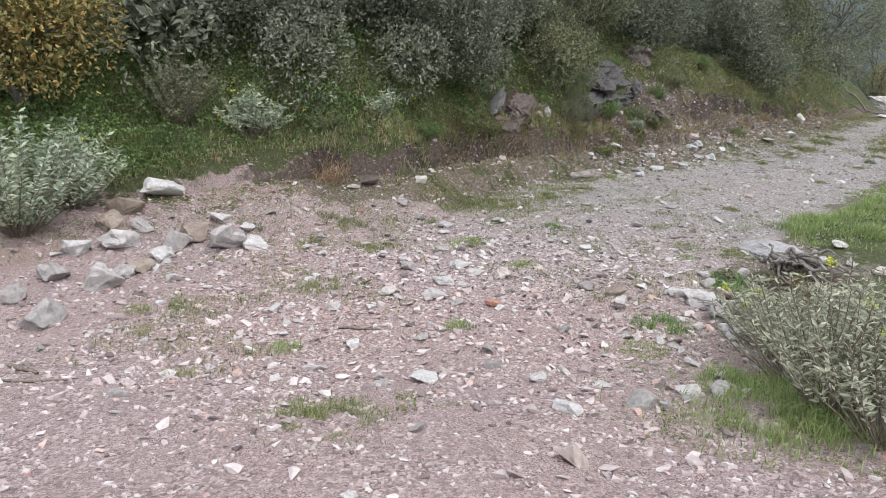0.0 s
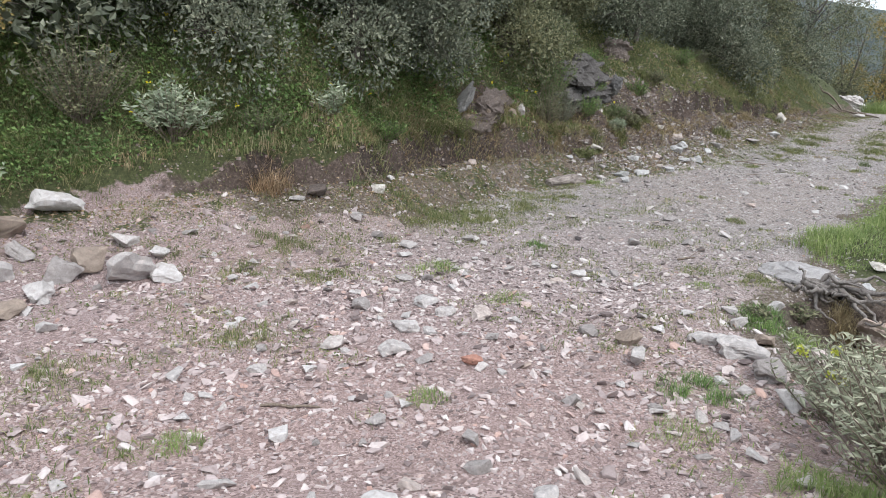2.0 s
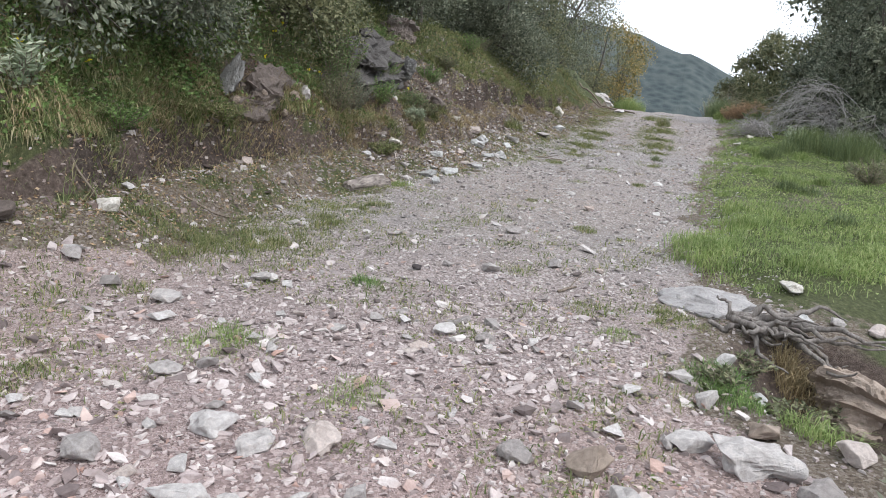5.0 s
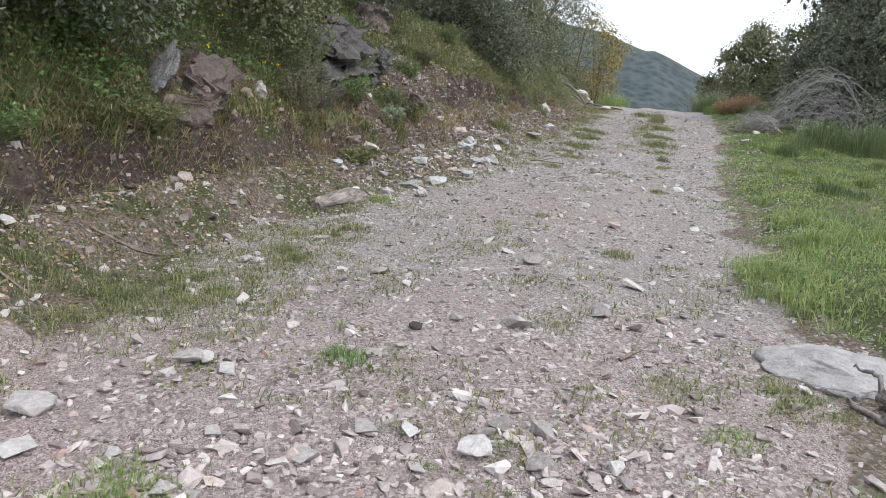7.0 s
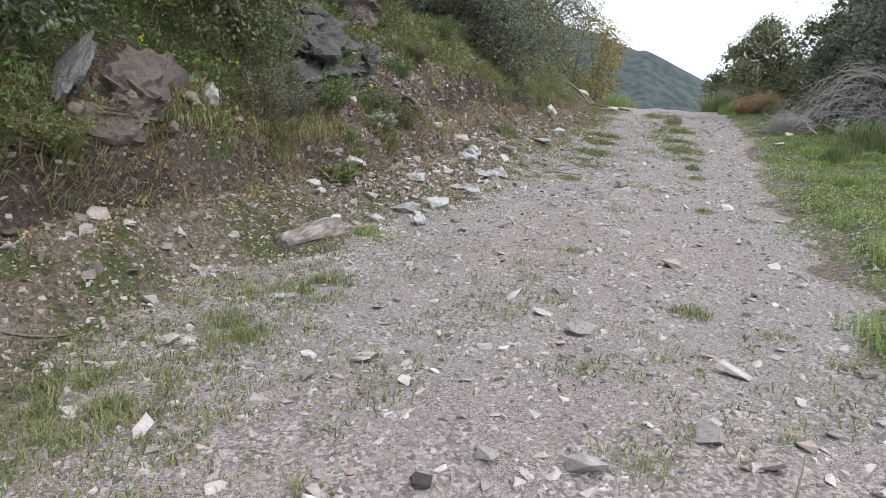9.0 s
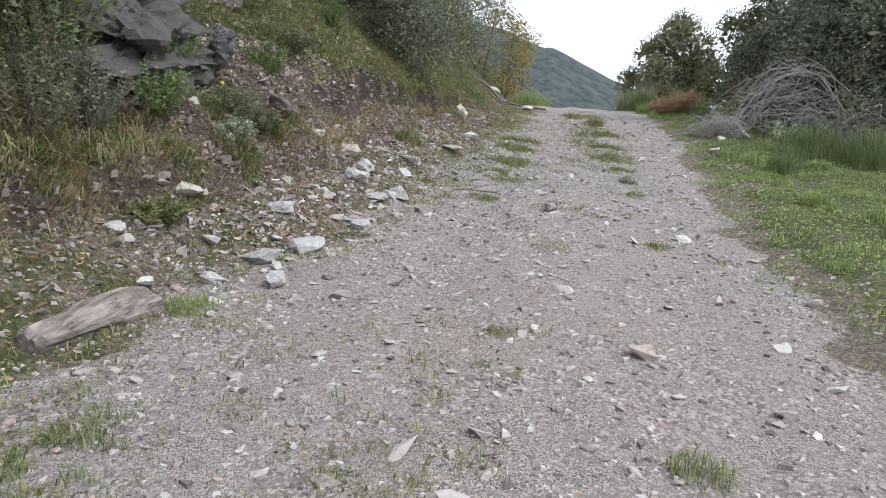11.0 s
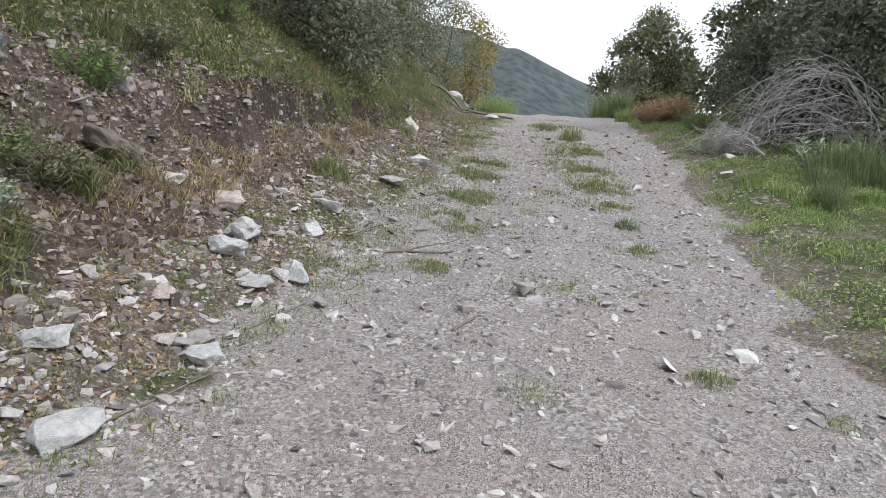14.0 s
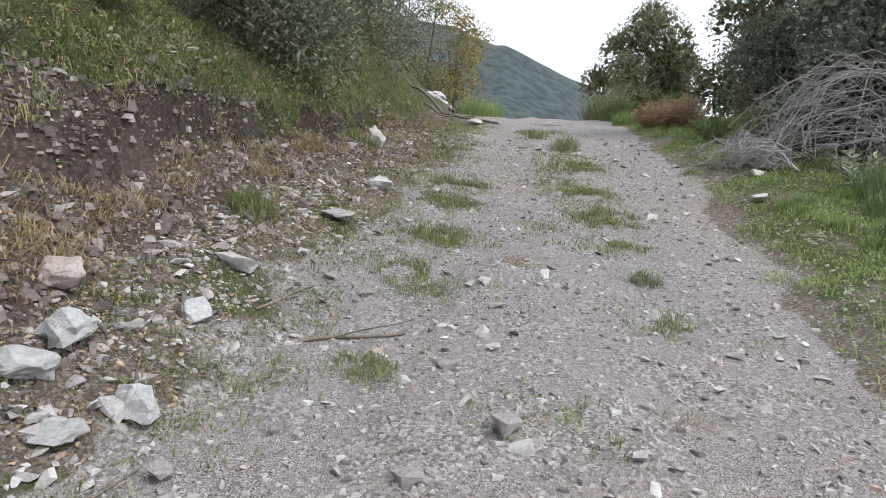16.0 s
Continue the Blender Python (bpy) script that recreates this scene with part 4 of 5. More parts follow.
for k, (x, y, h, w, mat) in enumerate((
    (-6.0, 12.95, 0.7, 0.35, M_oak2), (-6.35, 13.8, 0.95, 0.4, M_ivy), (-6.15, 14.8, 0.5, 0.4, M_ivy), (-5.75, 15.3, 0.35, 0.3, M_broom), (-6.9, 7.5, 0.45, 0.35, M_broom), (-6.4, 9.2, 0.35, 0.3, M_ivy),
    (-6.2, 13.4, 1.0, 0.3, M_broom), (-6.05, 13.6, 0.7, 0.4, M_oak), (-6.9, 14.6, 0.9, 0.45, M_ivy), (-5.55, 14.9, 0.35, 0.22, M_pale), (1.7, 16.9, 0.55, 0.5, M_oak2), (2.2, 17.6, 0.6, 0.5, M_oak2), (1.3, 24.9, 0.8, 0.5, M_broom), (1.9, 24.7, 0.9, 0.5, M_ivy), (0.75, 25.6, 0.6, 0.45, M_ivy),
    (1.6, 26.8, 1.2, 0.6, M_oak2), (0.5, 33.4, 1.5, 0.55, M_grey_leaf), (-0.1, 34.2, 1.3, 0.5, M_grey_leaf), (-5.9, 14.3, 0.5, 0.35, M_ivy), (-5.65, 15.7, 0.3, 0.28, M_oak2), (-5.95, 16.7, 0.4, 0.3, M_ivy), (-6.65, 15.7, 0.4, 0.4, M_ivy), (-6.3, 10.7, 0.3, 0.3, M_bankgrass), (-5.5, 13.6, 0.25, 0.25, M_bankgrass), (-6.0, 17.7, 0.35, 0.35, M_oak2), (-6.0, 19.4, 0.5, 0.4, M_ivy), (-6.2, 21.0, 0.5, 0.45, M_oak2),
)):
    leafy_shrub("small_bush", GREEN if x < 0 else "low green bush at the edge of the grass", x, y, h, w, 430 + k, mat, 60, 0.035, 0.45, 14, 0, None, "bush", 0.1)


def rushy_bush(name, label, x, y, high, wide, seed, mat, count, width=0.006, lean=0.35, category="bush", patchy=False):
    """A dense tuft of upright green or dry shoots."""
    rng = rng_of(seed)
    a, q = rng.uniform(0, 2 * np.pi, count), rng.random(count) ** 0.6 * wide
    P = np.stack([np.cos(a) * q, np.sin(a) * q, 0 * a], 1)
    if patchy:
        P[:, :2] = rng.normal(0, wide * 0.55, (count, 2))
        keep = vnoise((x + P[:, 0]) * 9, (y + P[:, 1]) * 9, seed) > 0.45
        P = P[keep]
        count, q = len(P), np.minimum(np.hypot(P[:, 0], P[:, 1]), wide)
    P[:, 2] = ground_height(x + P[:, 0], y + P[:, 1]) - at_ground(x, y) - 0.01
    H = high * rng.uniform(0.45, 1.0, count) * (1 - 0.4 * (q / wide) ** 2)
    V, F = blade_tris(P, H, width, lean * rng.uniform(0.3, 1.4, count), rng)
    ob = new(name, mesh_from(name, V, F, mat))
    ob.matrix_world = pose(x, y, at_ground(x, y))
    return tagged(ob, label, category)


for k, (x, y, h, w, mat, n) in enumerate((
    (1.35, 20.9, 0.85, 0.5, M_broom, 900), (2.1, 20.3, 0.95, 0.55, M_broom, 900), (0.85, 20.3, 0.4, 0.25, M_broom, 400), (0.45, 19.3, 0.4, 0.22, M_broom, 400), (1.4, 25.9, 0.7, 0.35, M_grass, 600), (0.15, 31.2, 0.9, 0.4, M_broom, 800), (0.1, 33.0, 1.2, 0.45, M_broom, 600),
    (1.2, 29.6, 1.0, 0.5, M_broom, 700), (0.05, 29.6, 0.5, 0.25, M_grass, 500), (-3.1, 32.5, 0.8, 0.6, M_grass, 800),
)):
    rushy_bush("broom_bush", "rush-like green broom beside the track", x, y, h, w, 460 + k, mat, int(1.8 * n), 0.0045, 0.6)
for k, (x, y, h, w) in enumerate(((0.25, 27.9, 0.6, 0.4), (0.6, 28.2, 0.7, 0.45), (0.95, 27.9, 0.75, 0.45))):
    leafy_shrub("russet_bush", "low russet-brown bush beside the track", x, y, h, w, 470 + k, M_russet, 90, 0.042, 0.45, 14, 0, None, "bush", 0.1)

for k, (x, y, h, w) in enumerate(((-1.05, 7.9, 0.16, 0.16), (-0.75, 7.75, 0.22, 0.18), (-0.3, 8.6, 0.25, 0.22), (-0.85, 8.5, 0.2, 0.16))):
    leafy_shrub("creeping_plant", "leafy green creeper in the washed-out hole", x, y, h, w, 490 + k, M_oak2, 22, 0.04, 0.5, 6, 0, None, "plant", 0.1)
rushy_bush("dead_root_clump", "dry brown hanging root clump on the cut bank", -6.5, 7.3, 0.4, 0.25, 480, M_litter, 320, 0.008, 1.3)
leafy_shrub("oak_regrowth", "arching small-leaved oak shoots above the rocks", -8.1, 5.9, 1.3, 0.8, 481, M_oak2, 60, 0.05, 0.5, 14, 0, None, "shrub", 0.15)
TK = rng_of(620)
for k in range(64):
    y = TK.uniform(8.6, 15.5) if k < 40 else TK.uniform(15.5, 25.5)
    d = TK.uniform(0.1, 0.6) if k < 30 else TK.uniform(0.2, 1.5)
    x = float(toe_of(np.array([y]))[0]) - d
    rushy_bush("grass_tussock", "drooping half-dry grass tussock hanging on the bank", x, y, TK.uniform(0.16, 0.32), TK.uniform(0.1, 0.2), 630 + k, M_dry if k % 5 == 0 else M_bankgrass, 240, 0.009, 1.5, "grass")
for k in range(14):
    y = 18.4 + 0.42 * k
    x = float(toe_of(np.array([y]))[0]) - TK.uniform(0.62, 0.85)
    rushy_bush("grass_tussock", "short green turf tussock on the lip of the cut", x, y, TK.uniform(0.12, 0.22), TK.uniform(0.14, 0.24), 760 + k, M_bankgrass, 260, 0.009, 1.4, "grass")
for k in range(30):
    y = TK.uniform(10.2, 24.0)
    x = float(edge_of(np.array([y]))[0]) + TK.uniform(0.3, 2.6)
    rushy_bush("grass_clump", "bright green grass clump on the verge", x, y, TK.uniform(0.14, 0.32), TK.uniform(0.1, 0.22), 720 + k, M_broom if k % 4 == 0 else M_grass, 220, 0.008, 0.8, "grass")
TUFT = "grass tuft growing in the gravel"
for k, (x, y, h, w, mat, n) in enumerate((
    (-2.27, 11.55, 0.12, 0.13, M_bankgrass, 220), (-1.87, 15.15, 0.1, 0.12, M_bankgrass, 200), (-2.77, 14.85, 0.06, 0.18, M_bankgrass, 200), (-1.7, 18.68, 0.2, 0.12, M_broom, 160), (-1.72, 24.6, 0.45, 0.22, M_bankgrass, 350), (-4.72, 19.0, 0.36, 0.2, M_bankgrass, 420),
    (-3.3, 19.6, 0.12, 0.4, M_bankgrass, 700), (-3.2, 21.8, 0.12, 0.45, M_bankgrass, 800), (-1.7, 20.5, 0.14, 0.4, M_bankgrass, 700), (-1.8, 21.5, 0.12, 0.4, M_bankgrass, 700), (-1.7, 23.1, 0.14, 0.4, M_bankgrass, 700), (-3.4, 18.6, 0.1, 0.35, M_bankgrass, 500), (-1.75, 17.8, 0.08, 0.3, M_bankgrass, 300), (-3.6, 8.62, 0.12, 0.13, M_ivy, 200), (-3.45, 17.0, 0.08, 0.25, M_bankgrass, 350), (-3.3, 18.25, 0.07, 0.3, M_bankgrass, 350), (-1.75, 19.6, 0.1, 0.3, M_bankgrass, 420), (-3.15, 20.8, 0.12, 0.35, M_bankgrass, 450), (-2.5, 16.5, 0.05, 0.1, M_grass, 120), (-3.35, 21.0, 0.1, 0.3, M_bankgrass, 400),
    (-1.42, 14.7, 0.06, 0.1, M_bankgrass, 120), (-3.1, 12.75, 0.08, 0.09, M_bankgrass, 120), (-0.7, 14.4, 0.15, 0.12, M_grass, 200), (-4.6, 11.1, 0.1, 0.3, M_bankgrass, 420), (0.4, 4.7, 0.2, 0.5, M_grass, 900), (0.0, 5.3, 0.16, 0.45, M_grass, 800), (0.9, 5.3, 0.22, 0.5, M_grass, 800), (-4.85, 12.7, 0.12, 0.18, M_grass, 260), (-5.3, 8.8, 0.14, 0.6, M_bankgrass, 1100), (-4.85, 9.3, 0.13, 0.5, M_bankgrass, 1000), (-4.75, 10.25, 0.12, 0.3, M_bankgrass, 400),
    (-5.6, 6.7, 0.14, 0.4, M_bankgrass, 520), (-4.5, 3.6, 0.1, 0.35, M_bankgrass, 420), (-1.6, 2.95, 0.09, 0.35, M_bankgrass, 700), (-3.0, 3.75, 0.1, 0.15, M_grass, 200), (-2.3, 5.0, 0.1, 0.14, M_grass, 180), (-2.9, 6.9, 0.09, 0.2, M_grass, 260), (-1.95, 8.9, 0.08, 0.2, M_bankgrass, 240), (-1.7, 8.4, 0.08, 0.15, M_grass, 200), (-1.05, 8.0, 0.14, 0.22, M_ivy, 400), (-1.0, 6.2, 0.14, 0.25, M_ivy, 400),
    (-3.9, 7.2, 0.09, 0.3, M_grass, 340), (-4.6, 6.3, 0.09, 0.35, M_bankgrass, 360), (-5.2, 5.9, 0.1, 0.4, M_bankgrass, 400), (-2.6, 9.6, 0.06, 0.2, M_bankgrass, 180), (-3.6, 11.3, 0.05, 0.25, M_bankgrass, 200), (-0.4, 8.75, 0.22, 0.14, M_dry, 260), (-2.0, 22.0, 0.1, 0.4, M_bankgrass, 400), (-3.5, 24.0, 0.1, 0.4, M_bankgrass, 400), (-2.0, 27.0, 0.14, 0.5, M_bankgrass, 400), (-2.1, 26.0, 0.3, 0.2, M_bankgrass, 240),
    (-0.55, 8.78, 0.3, 0.12, M_dry, 420), (-0.95, 7.85, 0.12, 0.3, M_ivy, 500), (-0.6, 7.55, 0.2, 0.2, M_grass, 320), (-1.35, 8.95, 0.07, 0.3, M_bankgrass, 500),
    (-2.6, 18.9, 0.05, 0.25, M_dry, 180), (-2.45, 20.2, 0.05, 0.3, M_dry, 200), (-3.9, 4.9, 0.09, 0.3, M_bankgrass, 300), (-0.9, 5.6, 0.1, 0.2, M_grass, 240), (-1.95, 16.6, 0.05, 0.16, M_dry, 140), (-1.3, 17.5, 0.05, 0.2, M_dry, 160),
)):
    made = rushy_bush("grass_tuft" if w < 0.25 else "grass_patch", TUFT if mat is not M_dry else "dry yellow grass tuft in the gravel", x, y, h, w, 500 + k, mat, n if w < 0.25 else int(3 * n), 0.005, 1.0, "grass", w >= 0.25)
    if w >= 0.25:
        tagged(made, kind="stuff")


# ---- ground cover that nobody could count ----
def scatter(count, x0, x1, y0, y1, weight, rng):
    """Places drawn from a rectangle by a weight between 0 and 1."""
    out, have = [], 0
    while have < count:
        x, y = rng.uniform(x0, x1, count * 2), rng.uniform(y0, y1, count * 2)
        keep = rng.random(count * 2) < weight(x, y)
        out.append(np.stack([x[keep], y[keep]], 1))
        have += keep.sum()
    P = np.concatenate(out)[:count]
    return np.concatenate([P, ground_height(P[:, 0], P[:, 1])[:, None]], 1)


def stuff(name, label, V, F, mat):
    return tagged(new(name, mesh_from(name, V, F, mat)), label, name.replace("_", " "), kind="stuff")


def d_of(x, y):
    return toe_of(y) - x


def e_of(x, y):
    return x - edge_of(y)


def stone_shape(seed):
    bm = hull_rock(seed, n=10, flat=0.75)
    bmesh.ops.triangulate(bm, faces=bm.faces[:])
    bm.verts.index_update()
    V, F = np.array([v.co[:] for v in bm.verts]), np.array([[v.index for v in f.verts] for f in bm.faces])
    bm.free()
    return V / np.ptp(V, axis=0), F


SHAPES = [stone_shape(900 + k) for k in range(28)]


def chips(P, S, rng, flat=(0.2, 0.6)):
    """Broken stones of size S at P, each a turned and flattened copy of one of the shapes."""
    out, pick = [], rng.integers(0, len(SHAPES), len(P))
    for k, (V0, F0) in enumerate(SHAPES):
        p, s = P[pick == k], S[pick == k]
        n = len(p)
        V = V0[None] * np.stack([s * rng.uniform(0.9, 1.5, n), s * rng.uniform(0.6, 1.0, n), s * rng.uniform(*flat, n)], 1)[:, None]
        a, tx, ty = rng.uniform(0, 2 * np.pi, n), rng.normal(0, 0.28, n), rng.normal(0, 0.28, n)
        c, w = np.cos(a)[:, None], np.sin(a)[:, None]
        z = V[..., 2] + V[..., 0] * tx[:, None] + V[..., 1] * ty[:, None]
        W = np.stack([V[..., 0] * c - V[..., 1] * w, V[..., 0] * w + V[..., 1] * c, z], -1)
        W += (p + np.stack([0 * s, 0 * s, s * 0.12], 1))[:, None]
        out.append((W.reshape(-1, 3), (np.arange(n)[:, None, None] * len(V0) + F0).reshape(-1, 3)))
    return join(out)


def on_track(x, y):
    g, _, _ = zones(x, y)
    sides = np.maximum(smooth(-1.3, -0.8, d_of(x, y)) * smooth(0.1, -0.05, d_of(x, y)), smooth(-0.4, -0.1, e_of(x, y)) * smooth(1.0, 0.3, e_of(x, y)))
    g = np.maximum(g, 0.5 * sides)
    near = np.interp(y, [1, 3, 17, 22, 30], [0.9, 1, 0.9, 0.5, 0.25])
    rut = 1 - 0.55 * np.exp(-(((e_of(x, y) + 0.75) / 0.3) ** 2)) * smooth(9, 12, y)
    return np.clip(g * near * rut * (0.45 + 0.55 * smooth(-0.2, 0.35, fbm(x * 1.1, y * 1.1, 60, 3))), 0, 1)


def stony(x, y):
    left = np.exp(-(((x + 3.6) / 1.9) ** 2 + ((y - 5.4) / 2.6) ** 2)) + 0.7 * np.exp(-(((x + 2.4) / 1.2) ** 2 + ((y - 7.8) / 0.7) ** 2)) + 0.8 * np.exp(-(((x + 1.2) / 0.8) ** 2 + ((y - 6.2) / 1.2) ** 2))
    scree = np.exp(-(((d_of(x, y) + 0.35) / 0.45) ** 2)) * smooth(12.5, 14, y) * smooth(23, 19, y)
    return np.clip(np.interp(y, [8, 12, 16], [0.2, 0.1, 0.16]) * (smooth(0.3, -0.1, e_of(x, y)) * smooth(0.2, -0.2, d_of(x, y))) + left + 0.9 * scree, 0, 1) * smooth(0.6, 0.2, e_of(x, y))


def shards(P, S, rng, flat=(0.12, 0.42)):
    """Small three-sided chips of size S at P."""
    n = len(P)
    a = rng.uniform(0, 2 * np.pi, (n, 1)) + np.array([[0, 2.1, 4.2]]) + rng.normal(0, 0.35, (n, 3))
    r = S[:, None] * rng.uniform(0.45, 0.85, (n, 3))
    low = np.stack([np.cos(a) * r, np.sin(a) * r, np.broadcast_to(-0.2 * S[:, None], (n, 3))], -1)
    top = low * np.array([1, 1, 0]) * rng.uniform(0.5, 0.9, (n, 3, 1))
    top[..., 2] = S[:, None] * rng.uniform(*flat, (n, 1)) * rng.uniform(0.6, 1.2, (n, 3))
    V = np.concatenate([low, top], 1) + P[:, None]
    f = np.array([[3, 4, 5], [0, 1, 4], [0, 4, 3], [1, 2, 5], [1, 5, 4], [2, 0, 3], [2, 3, 5]])
    return V.reshape(-1, 3), (np.arange(n)[:, None, None] * 6 + f).reshape(-1, 3)


R1 = rng_of(601)
P = scatter(56000, -7.2, 2.2, 1.0, 25, on_track, R1)
V, F = shards(P, np.clip(R1.lognormal(-3.97, 0.45, len(P)), 0.008, 0.05), R1)
stuff("gravel", "loose grey and pinkish schist gravel", V, F, M_chips)
P = scatter(9000, -7.5, 1.2, 0.8, 26, stony, R1)
V, F = chips(P, np.clip(R1.lognormal(-3.3, 0.42, len(P)), 0.022, 0.11), R1, (0.25, 0.65))
stuff("small_stones", "scattered pale broken stones on the track", V, F, M_chips)


def scree_zone(x, y):
    d = d_of(x, y)
    return smooth(-0.8, 0.0, d) * smooth(0.25, -0.1, d - scree_top(y)) * (0.25 + 0.75 * smooth(11, 15, y)) * smooth(28, 24, y) * smooth(5, 9, y)


P = scatter(23000, -8, -3, 6, 28, scree_zone, R1)
V, F = shards(P, np.clip(R1.lognormal(-3.75, 0.5, len(P)), 0.012, 0.1), R1, (0.15, 0.6))
stuff("scree", "thin schist scree on the bare bank", V, F, M_scree)

P = scatter(1900, -8, -3, 8, 26, lambda x, y: smooth(-0.5, -0.1, d_of(x, y)) * smooth(1.8, 0.8, d_of(x, y)) * (0.3 + 0.7 * smooth(12, 14, y)), R1)
V, F = chips(P, np.clip(R1.lognormal(-2.95, 0.4, len(P)), 0.03, 0.14), R1, (0.2, 0.6))
stuff("bank_stones", "brown-grey broken stones caught on the bank", V, F, M_scree)

# leaf litter
P = scatter(46000, -8, -3.2, 4, 28, lambda x, y: smooth(-1.0, -0.1, d_of(x, y)) * smooth(2.2, 0.8, d_of(x, y)) * (0.5 + 0.5 * smooth(6.5, 8.5, y)), R1)
P[:, 2] += 0.008
D = np.concatenate([R1.normal(0, 1, (len(P), 2)), R1.normal(0, 0.25, (len(P), 1))], 1)
L = R1.uniform(0.018, 0.045, len(P))
V, F = leaf_quads(P, D, L, L * 0.55, R1, 0.2)
stuff("leaf_litter", "dry brown oak leaves lying under the bank", V, F, M_litter)


def clumped(count, x0, x1, y0, y1, weight, rng, per, radius):
    """Blades in clumps: per blades round each drawn centre."""
    C = scatter(count // per, x0, x1, y0, y1, weight, rng)
    P = np.repeat(C, per, 0)
    P[:, :2] += rng.normal(0, radius, (len(P), 2))
    P[:, 2] = ground_height(P[:, 0], P[:, 1]) - 0.01
    return P


def rock_face(x, y):
    """Where bare rock and crumbling soil keep plants off."""
    return np.exp(-((((x + 6.45) / 0.6) ** 2 + ((y - 11.7) / 0.85) ** 2) ** 2)) + np.exp(-((((x + 6.1) / 0.5) ** 2 + ((y - 15.1) / 0.8) ** 2) ** 2))


def bank_green(x, y):
    d = d_of(x, y)
    scree = smooth(12.5, 15, y) * smooth(26, 22, y)
    return np.clip(smooth(0.0, 0.35, d) * smooth(3.8, 2.2, d) * (1 - 0.93 * scree * smooth(0.2, -0.1, d - scree_top(y))) * (0.4 + 0.6 * smooth(-0.25, 0.2, fbm(x * 1.4, y * 1.4, 33, 3))) * smooth(2.5, 4.5, y) * (1 - 0.9 * rock_face(x, y)), 0, 1)


P = clumped(70000, -10, -4, 3, 29, lambda x, y: bank_green(x, y) * np.interp(y, [13, 16], [1, 0.6]), R1, 22, 0.08)
V, F = blade_tris(P, R1.uniform(0.05, 0.2, len(P)) * np.interp(P[:, 1], [11, 14], [1.15, 0.8]), R1.uniform(0.005, 0.011, len(P)), R1.uniform(0.6, 1.8, len(P)), R1)
stuff("bank_grass", "long drooping grass on the bank", V, F, M_bankgrass)
P = clumped(9000, -8, -4, 9.5, 26, lambda x, y: np.exp(-(((d_of(x, y) - 0.3) / 0.2) ** 2)) * (1 - 0.7 * smooth(13, 15, y)), R1, 30, 0.05)
V, F = blade_tris(P, R1.uniform(0.08, 0.2, len(P)), 0.007, R1.uniform(0.9, 2.0, len(P)), R1)
stuff("dry_bank_grass", "straw-coloured grass hanging over the cut bank", V, F, M_dry)
P = scatter(46000, -11.5, -5, 2.5, 15, lambda x, y: np.clip(smooth(0.1, 0.35, d_of(x, y)) * smooth(4.5, 2.5, d_of(x, y)) * smooth(14.5, 11.5, y) * (1 - 0.95 * rock_face(x, y)) * (0.45 + 0.65 * smooth(-0.2, 0.3, fbm(x * 1.3, y * 1.3, 71, 3))), 0, 1), R1)
P[:, 2] += R1.uniform(0.0, 0.2, len(P)) * (0.4 + vnoise(P[:, 0] * 2, P[:, 1] * 2, 72))
L = R1.uniform(0.025, 0.065, len(P))
V, F = leaf_quads(P, np.concatenate([R1.normal(0, 1, (len(P), 2)), R1.uniform(-0.2, 0.8, (len(P), 1))], 1), L, L * 0.7, R1)
stuff("undergrowth", "dense green undergrowth under the oaks", V, F, M_ivy)
P = scatter(24000, -9.5, -4.5, 8, 27, lambda x, y: smooth(0.15, 0.6, d_of(x, y)) * smooth(4, 2.5, d_of(x, y)) * (1 - 0.9 * rock_face(x, y)) * (1 - 0.85 * smooth(13.5, 15, y) * smooth(0.2, -0.1, d_of(x, y) - scree_top(y))), R1)
P[:, 2] += R1.uniform(0.0, 0.12, len(P))
L = R1.uniform(0.02, 0.06, len(P))
V, F = leaf_quads(P, R1.normal(0, 1, (len(P), 3)), L, L * 0.6, R1)
stuff("bank_weeds", "low leafy weeds on the bank", V, F, M_bankgrass)


def cut_edge(y0, y1, at_d, seed):
    """Points along the upper edge of a cut in the bank."""
    y = np.arange(y0, y1, 0.03)
    x = toe_of(y) - at_d - 0.08 - 0.05 * fbm(y * 2.1, 1.0, seed, 3)
    return np.stack([x, y, ground_height(x, y)], 1)


def hanging_blades(E, count, long, rng):
    """Grass and roots drooping over an edge E towards the track."""
    w = smooth(-0.25, 0.45, fbm(E[:, 1] * 2.3, 3.0, int(E[0, 1] * 10), 3)) + 0.03
    hubs = rng.choice(len(E), count // 24, p=w / w.sum())
    k = np.repeat(hubs, 24)
    count = len(k)
    lift = np.repeat(rng.uniform(-0.35, 0.02, len(hubs)), 24)
    P = E[k] + np.stack([lift + rng.normal(0, 0.035, count), rng.normal(0, 0.05, count), 0 * lift], 1)
    P[:, 2] = np.maximum(ground_height(P[:, 0], P[:, 1]), E[k][:, 2] - 0.02) - 0.01
    L, side = (np.repeat(rng.uniform(0.5, 1.0, len(hubs)), 24) * rng.uniform(0.4, 1.0, count))[:, None] * long, rng.normal(0, 0.7, count)
    away = np.stack([rng.normal(0.7, 0.45, count), side, 0 * side], 1)
    W = unit(np.stack([-side, np.ones(count), 0 * side], 1)) * rng.uniform(0.002, 0.005, count)[:, None]
    up = np.array([[0, 0, 1.0]])
    mid, tip = P + away * L * 0.35 + up * L * 0.25, P + away * L * 0.6 - up * L * rng.uniform(0.1, 0.7, count)[:, None]
    V = np.stack([P - W, P + W, mid - W, mid + W, tip], 1).reshape(-1, 3)
    b = np.arange(count)[:, None] * 5
    return V, np.concatenate([b + [0, 1, 3], b + [0, 3, 2], b + [2, 3, 4]])


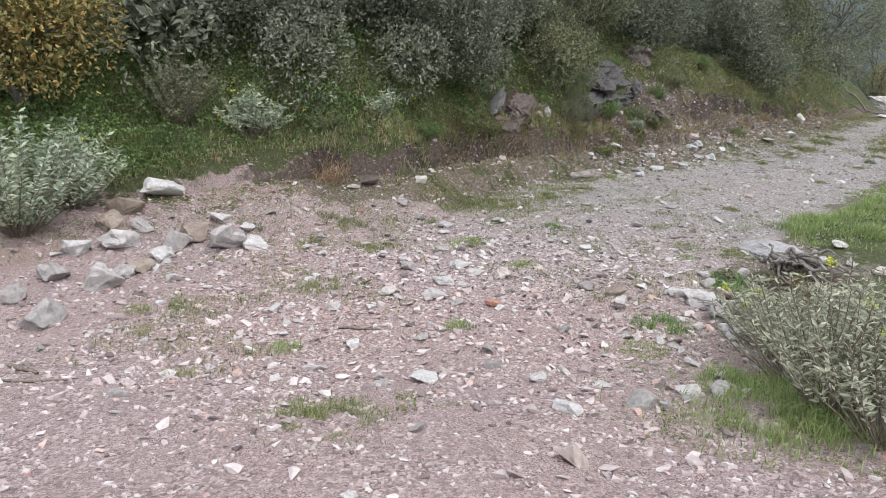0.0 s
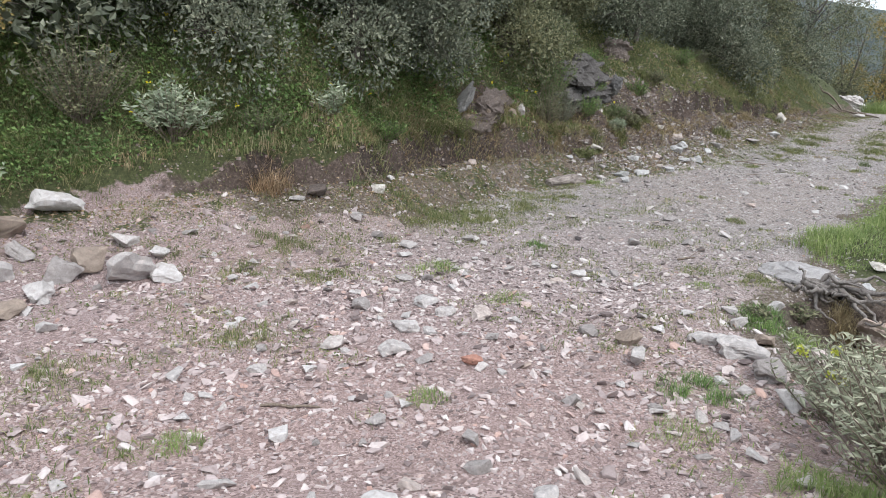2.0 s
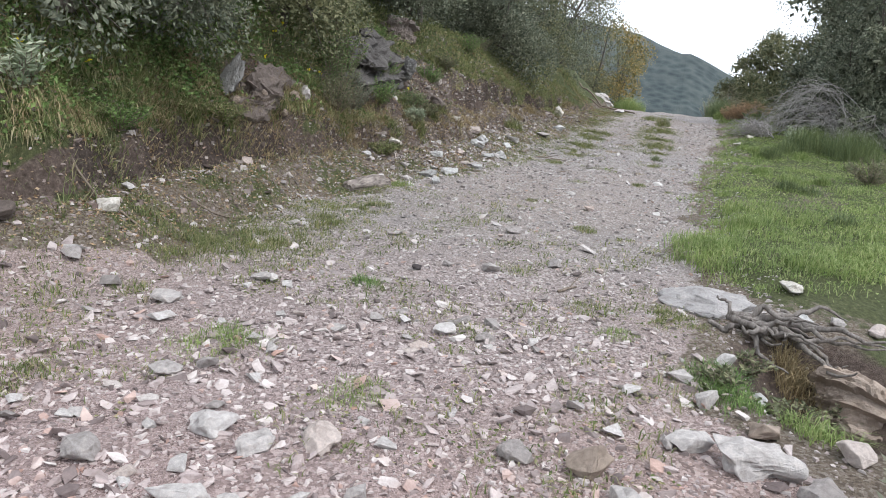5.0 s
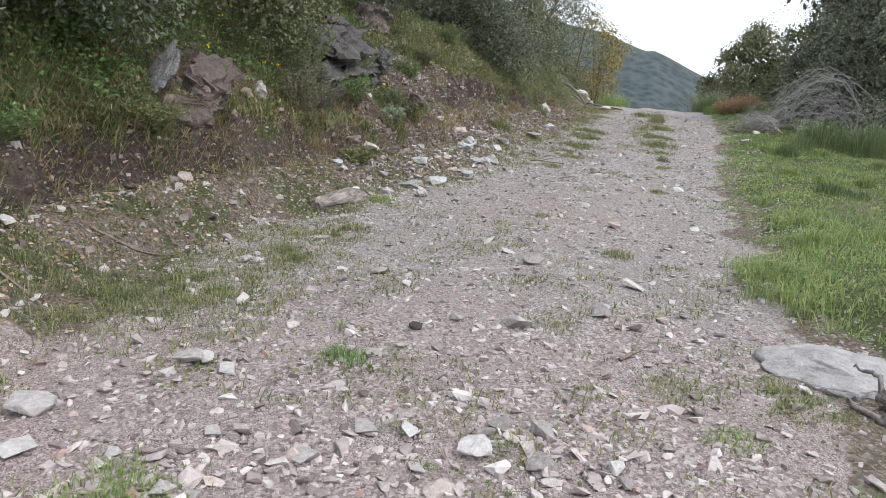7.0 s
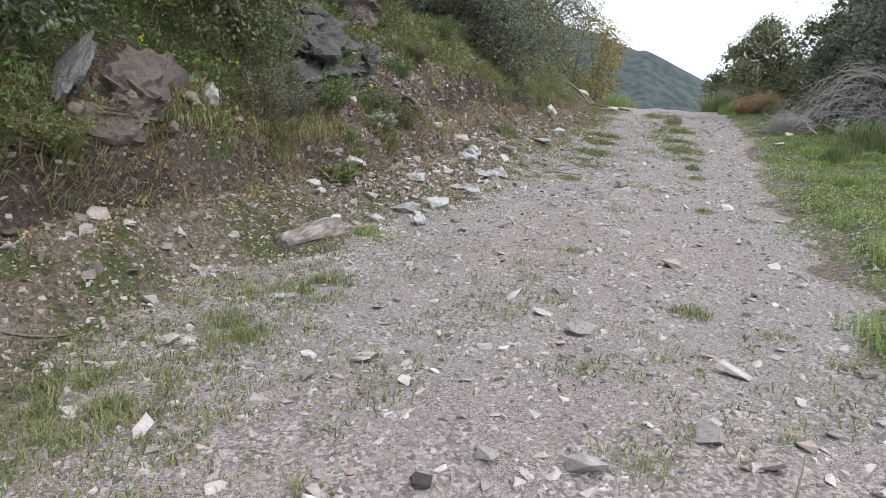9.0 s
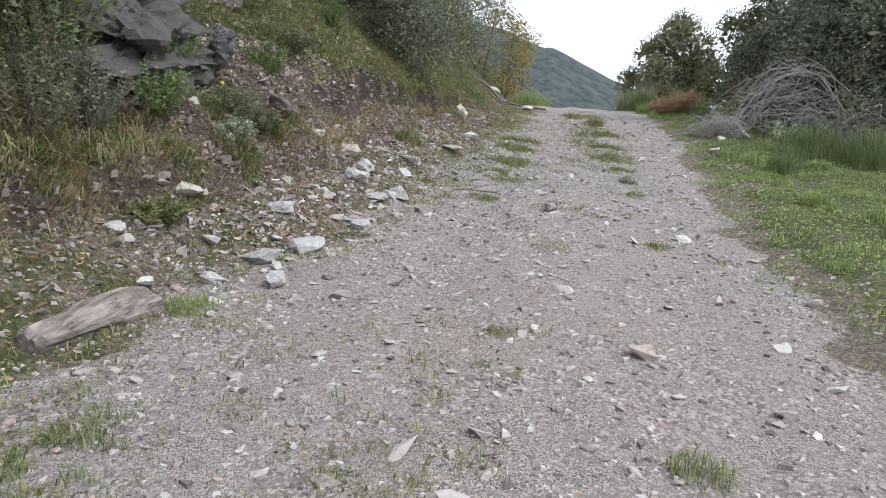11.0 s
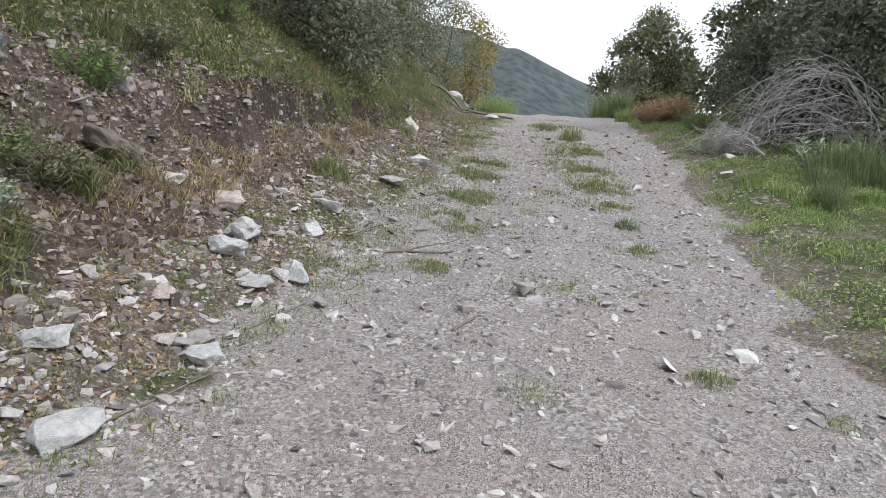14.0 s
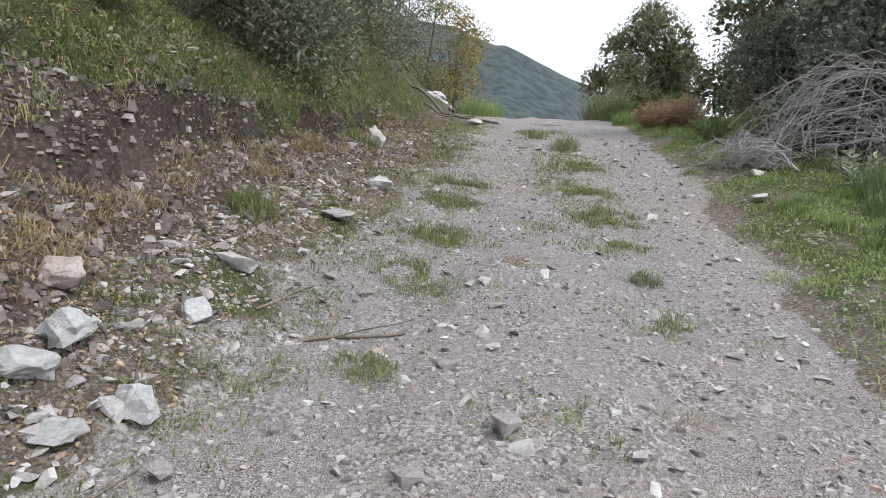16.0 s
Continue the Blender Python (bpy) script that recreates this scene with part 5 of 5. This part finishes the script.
for y0, y1, at_d, seed in ((17.6, 25.5, 0.54, 801), (5.8, 14.2, 0.2, 805)):
    E = cut_edge(y0, y1, at_d, seed)
    V, F = hanging_blades(E, 9000 if y0 < 10 else 9600, 0.26 if y0 < 10 else 0.16, R1)
    stuff("hanging_grass", "green grass drooping over the cut edge", V, F, M_bankgrass)
    V, F = hanging_blades(E, 2200 if y0 < 10 else 900, 0.3 if y0 < 10 else 0.14, R1)
    stuff("hanging_dry_grass", "straw-coloured grass and roots over the cut edge", V, F, M_dry)


def verge_green(x, y):
    e = e_of(x, y)
    return np.clip(smooth(0.0, 0.35, e + 0.3 * fbm(x * 1.5, y * 1.5, 80, 3)) * smooth(4.5, 3, e) * smooth(9.6, 10.6, y) * np.maximum(smooth(13.2, 12.0, y), 0.35 + 0.65 * smooth(-0.2, 0.15, fbm(x * 1.6, y * 1.6, 83, 4))), 0, 1)


P = clumped(50000, -2, 5, 9.5, 32, lambda x, y: verge_green(x, y) * np.interp(y, [9, 16, 32], [1, 0.5, 0.4]), R1, 28, 0.08)
tall = np.interp(P[:, 1], [9, 13, 14.5, 16, 32], [0.15, 0.14, 0.09, 0.08, 0.1]) * (0.3 + 1.3 * vnoise(P[:, 0] * 1.8, P[:, 1] * 1.8, 85))
V, F = blade_tris(P, tall * R1.uniform(0.5, 1.1, len(P)), R1.uniform(0.005, 0.009, len(P)), R1.uniform(0.3, 1.5, len(P)), R1)
stuff("verge_grass", "bright green grass on the verge", V, F, M_grass)
P = scatter(26000, -2, 4.5, 9.5, 34, verge_green, R1)
P[:, 2] += R1.uniform(0.0, 0.05, len(P))
L = R1.uniform(0.015, 0.04, len(P))
V, F = leaf_quads(P, np.concatenate([R1.normal(0, 1, (len(P), 2)), R1.uniform(0, 0.5, (len(P), 1))], 1), L, L * 0.7, R1)
stuff("verge_clover", "low clover and weeds on the verge", V, F, M_grass)


def track_green(x, y):
    strip = np.exp(-(((e_of(x, y) + 1.45) / 0.4) ** 2)) * smooth(15, 18, y) + np.exp(-(((e_of(x, y) + 2.9) / 0.35) ** 2)) * smooth(15, 18, y) * 0.7
    patch = smooth(0.02, 0.35, fbm(x * 1.2, y * 1.2, 90, 3)) * smooth(0.4, -0.3, e_of(x, y)) * (0.55 + smooth(-2.0, -0.5, d_of(x, y))) * smooth(14, 10, y)
    apron = 1.6 * smooth(-1.4, -0.6, d_of(x, y)) * smooth(0.15, -0.05, d_of(x, y)) * (0.4 + 0.75 * smooth(-0.1, 0.25, fbm(x * 2, y * 2, 92, 3)))
    return np.clip(strip * smooth(-0.1, 0.3, fbm(x * 2, y * 2, 91, 3)) + patch + apron, 0, 1)


P = clumped(34000, -7.2, 1.5, 1, 29, track_green, R1, 16, 0.05)
V, F = blade_tris(P, R1.uniform(0.02, 0.08, len(P)), R1.uniform(0.005, 0.009, len(P)), R1.uniform(0.4, 1.4, len(P)), R1)
stuff("track_grass", "thin short grass between the stones", V, F, M_bankgrass)
P = clumped(26000, -7.2, 1.5, 1, 29, track_green, R1, 14, 0.06)
P[:, 2] += R1.uniform(0.005, 0.03, len(P))
L = R1.uniform(0.012, 0.03, len(P))
V, F = leaf_quads(P, np.concatenate([R1.normal(0, 1, (len(P), 2)), R1.uniform(0, 0.6, (len(P), 1))], 1), L, L * 0.6, R1)
stuff("track_weeds", "small creeping weeds between the stones", V, F, M_bankgrass)
P = scatter(36, -9, -5, 4, 16, lambda x, y: smooth(0.3, 0.7, d_of(x, y)) * smooth(3, 2, d_of(x, y)), R1)
P = np.repeat(P + [0, 0, 0.22], 7, 0) + R1.normal(0, 0.008, (252, 3))
V, F = leaf_quads(P, R1.normal(0, 1, (252, 3)), 0.03, 0.02, R1)
stuff("yellow_flowers", "scattered small yellow wild flowers", V, F, M_flower)

# ---- single stones of the track ----
PROTO = [rock_mesh("stone", 700 + k, M_stone, n=8 + k % 3, flat=0.35 + 0.07 * (k % 6)) for k in range(14)]
P = scatter(300, -6.5, 0.4, 1.6, 20, stony, R1)
for k, p in enumerate(P):
    ob = new("stone", PROTO[k % 14])
    s = float(np.clip(R1.lognormal(-2.1, 0.32), 0.07, 0.24))
    ob.matrix_world = pose(p[0], p[1], p[2] + s * 0.1, R1.normal(0, 9), R1.normal(0, 9), R1.uniform(0, 360)) @ Matrix.Scale(s, 4)
    tagged(ob, "broken pale schist stone lying loose on the gravel", "stone", "loose stones on the track")
